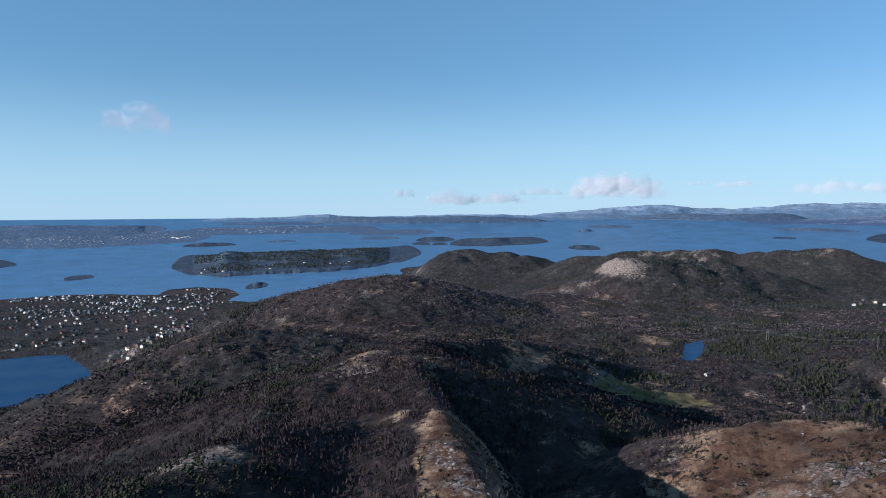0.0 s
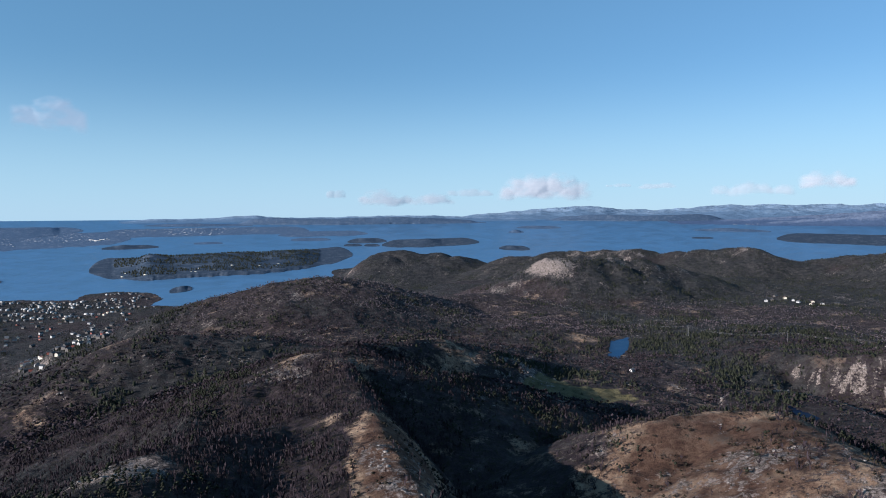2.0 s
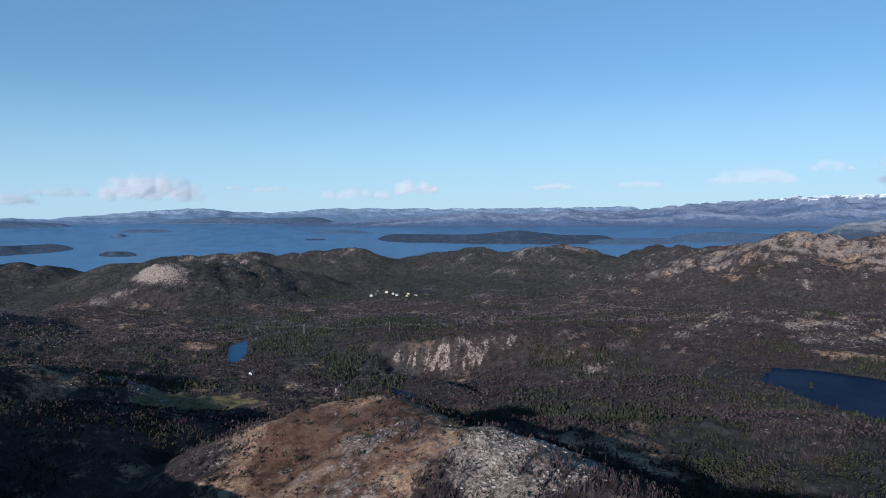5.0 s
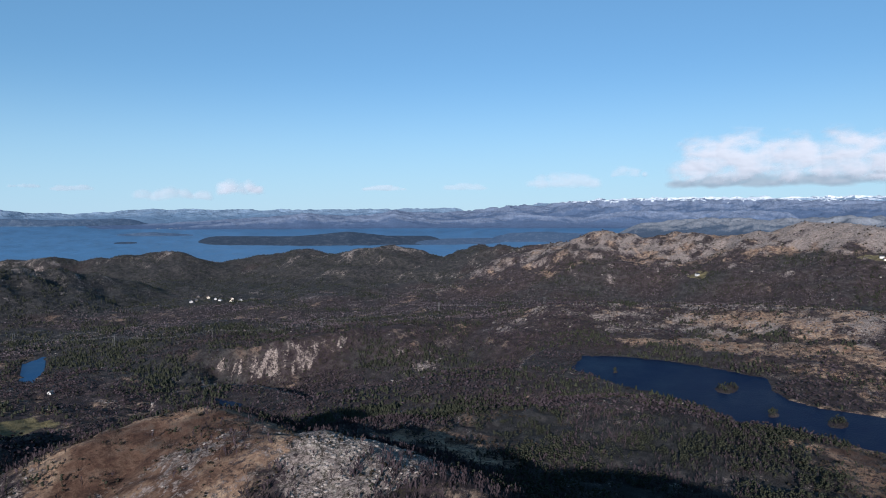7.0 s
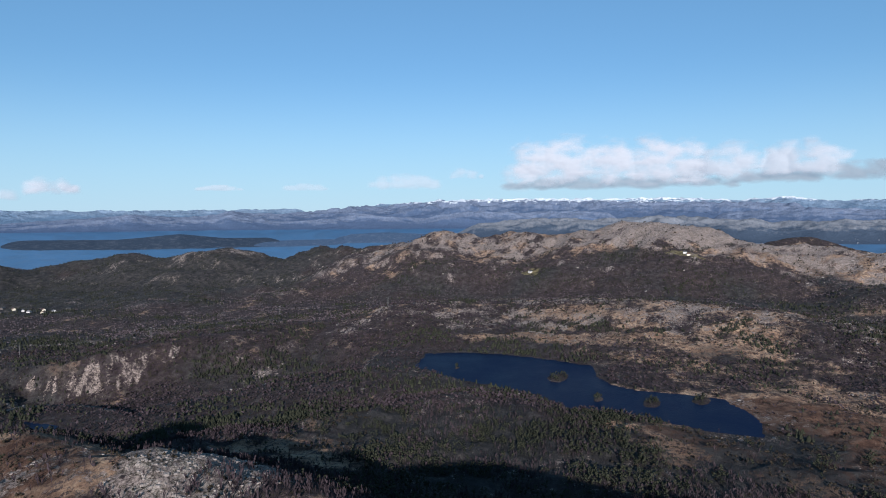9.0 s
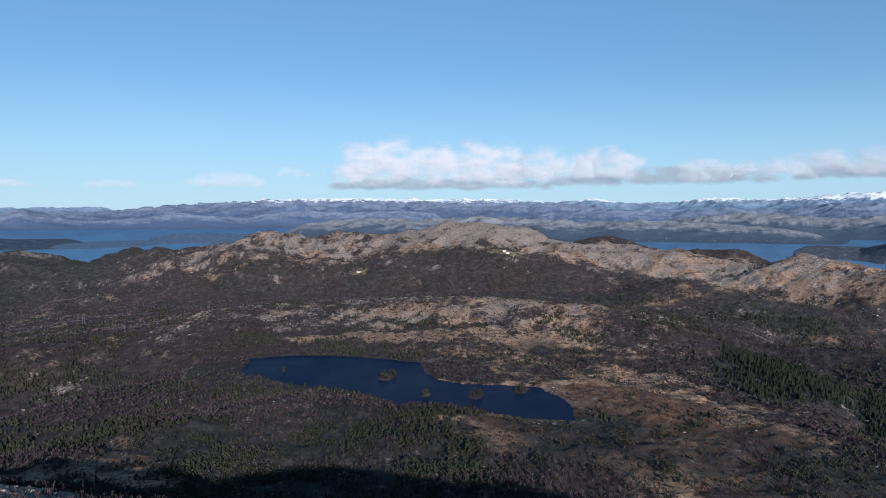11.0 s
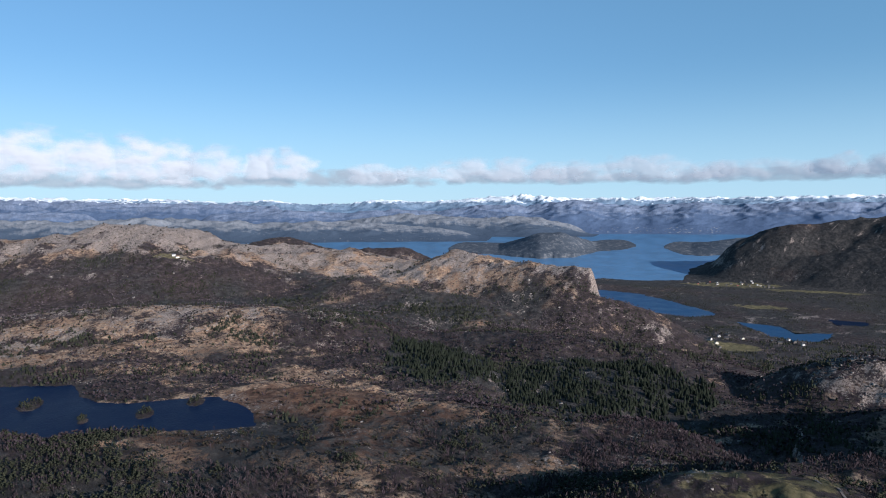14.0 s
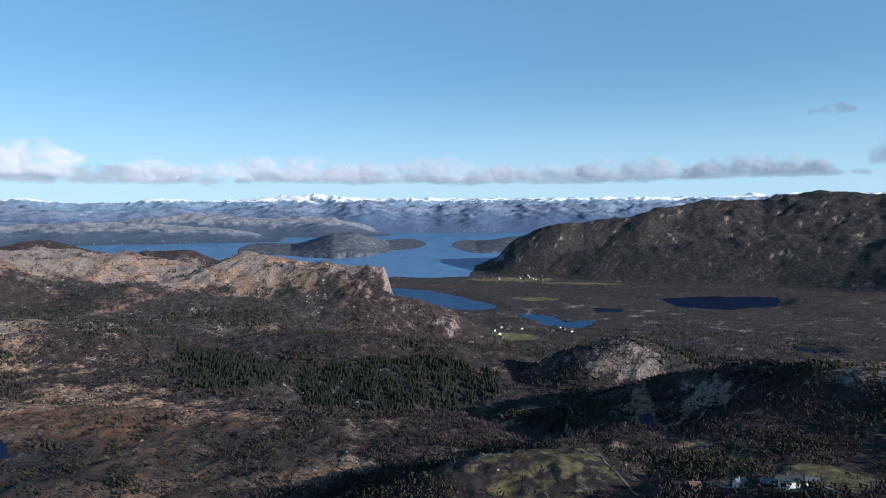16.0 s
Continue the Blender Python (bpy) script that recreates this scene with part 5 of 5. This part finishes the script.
place(house(7, 5, 2.6, 4.4, WALLS[0], ROOFS[2], "small white cabin alone in the birch wood"), 21.7, 1015, 30)
place(house(6, 4.5, 2.8, 4.6, WALLS[2], ROOFS[1], "little red wooden shed among birches"), 145.9, 387, 60)
place(house(6, 4.5, 2.6, 4.2, WALLS[3], ROOFS[2], "small dark outbuilding by the farmhouse"), 154.3, 391, 30)


def specks(where, b0, b1, u0, u1, number, size, label, mat=WALLS[0]):
    """Buildings of a far town, too small to pick apart."""
    label_, x, y, h, a, u = next(g for g in FAR_LAND if g[0] == where)
    ii, jj = np.nonzero((u >= u0) & (u <= u1) & (a[None, :] >= b0) & (a[None, :] <= b1) & (h > 1))
    pick = crowd.choice(len(ii), number)
    i, j = ii[pick], jj[pick]
    step = np.hypot(x[0, 1] - x[0, 0], y[0, 1] - y[0, 0])
    i, t = np.minimum(i, x.shape[0] - 2), crowd.uniform(0, 1, number)
    px, py, pz = [g[i, j] * (1 - t) + g[i + 1, j] * t for g in (x, y, h)]
    px = px + crowd.uniform(-0.5, 0.5, number) * step
    box = np.array([(sx, sy, sz) for sz in (-0.6, 0.6) for sx, sy in ((-1, -1), (1, -1), (1, 1), (-1, 1))]) * 0.5
    faces = np.array([(0, 1, 5, 4), (1, 2, 6, 5), (2, 3, 7, 6), (3, 0, 4, 7), (4, 5, 6, 7), (3, 2, 1, 0)])
    s = size * crowd.uniform(0.5, 1.3, (number, 1, 1)) * np.array([1.3, 1, 0.6])
    co = (np.stack([px, py, pz], -1)[:, None, :] + box[None] * s).reshape(-1, 3)
    co = np.stack(drawn_in(co[:, 0], co[:, 1], co[:, 2]), -1)
    tagged(raw_mesh("far_town", co, (faces[None] + 8 * np.arange(number)[:, None, None]).reshape(-1, 4), mat, flat=True), label, "town", kind="stuff")


# Wall colour of far buildings, with the blue-grey of haze mixed in.
HAZY_WALL = plain("haze_tinted_walls", (0.24, 0.26, 0.30))
specks("haze-blue mountains with a pale town at their foot", 53, 68, 0.02, 0.2, 420, 32, "pale town at the foot of hazy mountains", HAZY_WALL)
specks("haze-blue mountains with a pale town at their foot", 28, 46, 0.02, 0.06, 60, 40, "scattered shore houses under hazy hills", HAZY_WALL)
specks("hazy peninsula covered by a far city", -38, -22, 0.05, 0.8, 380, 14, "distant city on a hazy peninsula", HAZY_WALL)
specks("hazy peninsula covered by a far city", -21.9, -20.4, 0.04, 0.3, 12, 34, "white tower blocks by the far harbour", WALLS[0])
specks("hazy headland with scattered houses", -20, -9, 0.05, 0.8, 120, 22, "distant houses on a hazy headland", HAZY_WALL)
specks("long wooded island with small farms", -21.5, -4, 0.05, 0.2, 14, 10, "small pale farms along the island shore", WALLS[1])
specks("steep fjord mountains tinted blue-grey by haze", 119, 130, 0.02, 0.2, 90, 20, "village on the far fjord shore", HAZY_WALL)
specks("wooded fjord hills tinted blue-grey by haze", 96, 111, 0.02, 0.2, 40, 11, "pale boathouses along the fjord shore", HAZY_WALL)


# houses of the far part of the town by the sound, joined
tb, td = crowd.uniform(-37, -17.5, 700), np.sqrt(crowd.uniform(0, 1, 700) * (3050 ** 2 - 2380 ** 2) + 2380 ** 2)
hx, hy = spot(tb, td)
hz = sample(gz, hx, hy)
ok = (hz > 1.5) & (hz < 60) & (fbm(hx, hy, 200, 3, 41.0) > -0.12) & (inside(hx, hy, LAND) > 40)
gable = (np.array([(-1, -0.6, -0.1), (1, -0.6, -0.1), (1, 0.6, -0.1), (-1, 0.6, -0.1), (-1, -0.6, 0.65), (1, -0.6, 0.65), (1, 0.6, 0.65), (-1, 0.6, 0.65), (-1, 0, 1.05), (1, 0, 1.05)]) * 0.5,
         np.array([(0, 1, 5), (0, 5, 4), (2, 3, 7), (2, 7, 6), (3, 0, 4), (3, 4, 7), (4, 8, 7), (1, 2, 6), (1, 6, 5), (5, 6, 9), (4, 5, 9), (4, 9, 8), (6, 7, 8), (6, 8, 9)]))
ok2 = np.nonzero(ok)[0]
for k, mat in enumerate((WALLS[0], WALLS[3], ROOFS[2], WALLS[3], ROOFS[0])):
    mm = ok2[k::5]
    planted("far_houses", [gable], hx[mm], hy[mm], hz[mm], np.full(len(mm), 10.5), mat, "white and dark houses spread over the low coast", "houses")


# ---- tracks, power line, islets ----
def strip(name, points, width, mat, label, category):
    """A track laid on the ground along bearings and distances."""
    p = np.array([spot(a, d) for a, d in points])
    t = np.concatenate([[0], np.cumsum(np.hypot(*np.diff(p, axis=0).T))])
    s = np.arange(0, t[-1], 2.0)
    x, y = np.interp(s, t, p[:, 0]), np.interp(s, t, p[:, 1])
    nx, ny = -np.gradient(y), np.gradient(x)
    ln = np.hypot(nx, ny)
    off = np.array([-0.5, 0, 0.5])[:, None] * width
    gx2, gy2 = x + off * nx / ln, y + off * ny / ln
    gz2 = sample(gz, gx2, gy2) + 0.25 + 0.1 * (np.abs(off) < 0.1)
    return tagged(sheet(name, gx2, gy2, gz2, mat), label, category, kind="structure")


strip("road", [(146.8, 405), (148.2, 394), (150.2, 386), (152.5, 382), (155, 384), (157, 380)], 3.2, GRAVEL, "grey gravel track to the farm", "road")
strip("path", [(141.8, 378), (140.6, 398), (139, 425), (137, 470)], 1.8, TRACK, "narrow gravel track beside birch wood", "path")
strip("road", [(127.2, 1600), (128.6, 1660), (129.6, 1760), (131, 1850), (134, 1880)], 4, TRACK, "pale country road between fields", "road")
strip("road", [(-24.8, 1580), (-22.5, 1600), (-20.5, 1590), (-18.8, 1620)], 8, GRAVEL, "grey road above the village", "road")

STEEL = plain("galvanised_steel", (0.15, 0.15, 0.15), 0.5)
WIRE = plain("cable", (0.16, 0.16, 0.17), 0.5)


def pylon():
    top = new("pylon", None)
    for sx in (-1, 1):
        bm = bmesh.new()
        solid(bm, [(sx * 2.6 - 0.2, -0.2, -0.5), (sx * 2.6 + 0.2, -0.2, -0.5), (sx * 2.6 + 0.2, 0.2, -0.5), (sx * 2.6 - 0.2, 0.2, -0.5), (sx * 2.2 - 0.13, -0.13, 21), (sx * 2.2 + 0.13, -0.13, 21), (sx * 2.2 + 0.13, 0.13, 21), (sx * 2.2 - 0.13, 0.13, 21)],
              [(0, 1, 5, 4), (1, 2, 6, 5), (2, 3, 7, 6), (3, 0, 4, 7), (4, 5, 6, 7)])
        part("post", bm, STEEL, top)
    bm = bmesh.new()
    block(bm, 0, 0, 20, 12, 0.35, 0.4)
    part("crossarm", bm, STEEL, top)
    for k in (-1, 0, 1):
        bm = bmesh.new()
        block(bm, k * 5.4, 0, 18.9, 0.22, 0.22, 1.9)
        part("insulator", bm, GLASS, top)
    return tagged(top, "twin-post steel power line pylon in the woods", "pylon", "pylons of the power line")


line = [(12.8, 1750), (19.5, 1480), (26, 1330), (33.2, 1280), (42, 1330), (52, 1500), (61, 1640)]
mast = pylon()
tops = []
for k, (b, d) in enumerate(line):
    n0, n1 = spot(*line[max(0, k - 1)]), spot(*line[min(len(line) - 1, k + 1)])
    head = math.degrees(math.atan2(n1[1] - n0[1], n1[0] - n0[0])) - 90
    tops.append((place(mast, b, d, head).matrix_basis.copy()))
for k in (-1, 0, 1):
    curve = bpy.data.curves.new("cable", "CURVE")
    curve.dimensions, curve.bevel_depth, curve.bevel_resolution = "3D", 0.045, 0
    sp = curve.splines.new("POLY")
    pts = []
    for m0, m1 in zip(tops[:-1], tops[1:]):
        p0, p1 = m0 @ Vector((k * 5.4, 0, 18)), m1 @ Vector((k * 5.4, 0, 18))
        for s in range(12):
            w = s / 12
            q = p0.lerp(p1, w)
            q.z -= 9 * 4 * w * (1 - w)
            pts.append(q)
    sp.points.add(len(pts) - 1)
    for q, spt in zip(pts, sp.points):
        spt.co = (*q, 1)
    curve.materials.append(WIRE)
    tagged(new("power_cable", curve), "thin grey overhead cable between pylons", "cable", "cables of the power line")

for b, d, size, seed in ((75.6, 836, 19, 1), (78.9, 745, 8, 2), (83.2, 744, 15, 3), (87.0, 772, 15, 5), (66.9, 880, 4, 4)):
    cx, cy = spot(b, d)
    q = np.linspace(0, 2 * np.pi, 25)[None, :]
    s = np.linspace(0, 1, 7)[:, None]
    wob = 1 + 0.3 * fbm(np.cos(q) * 5 + seed * 9, np.sin(q) * 5, 3.0, 3)
    ix, iy = cx + size * s * np.cos(q) * wob * 1.4, cy + size * s * np.sin(q) * wob * 0.7
    iz = 128 + 1.6 * np.cos(s * 1.75) ** 1.0 + 0 * q
    ob = sheet("islet", ix, iy, iz, GROUND, np.tile([0.2, 0.3, 0.4, 0.0], (ix.size, 1)))
    tagged(ob, "low heathery islet with small pines in the lake", "islet")
    k = int(size * 1.6)
    ang, rad = crowd.uniform(0, 6.28, k), np.sqrt(crowd.uniform(0, 0.6, k)) * size
    planted("pine_wood", pines, cx + rad * np.cos(ang) * 1.3, cy + rad * np.sin(ang) * 0.65, np.full(k, 128.9), crowd.uniform(3, 6.5, k), NEEDLE, "small pines standing on a lake islet", "trees")
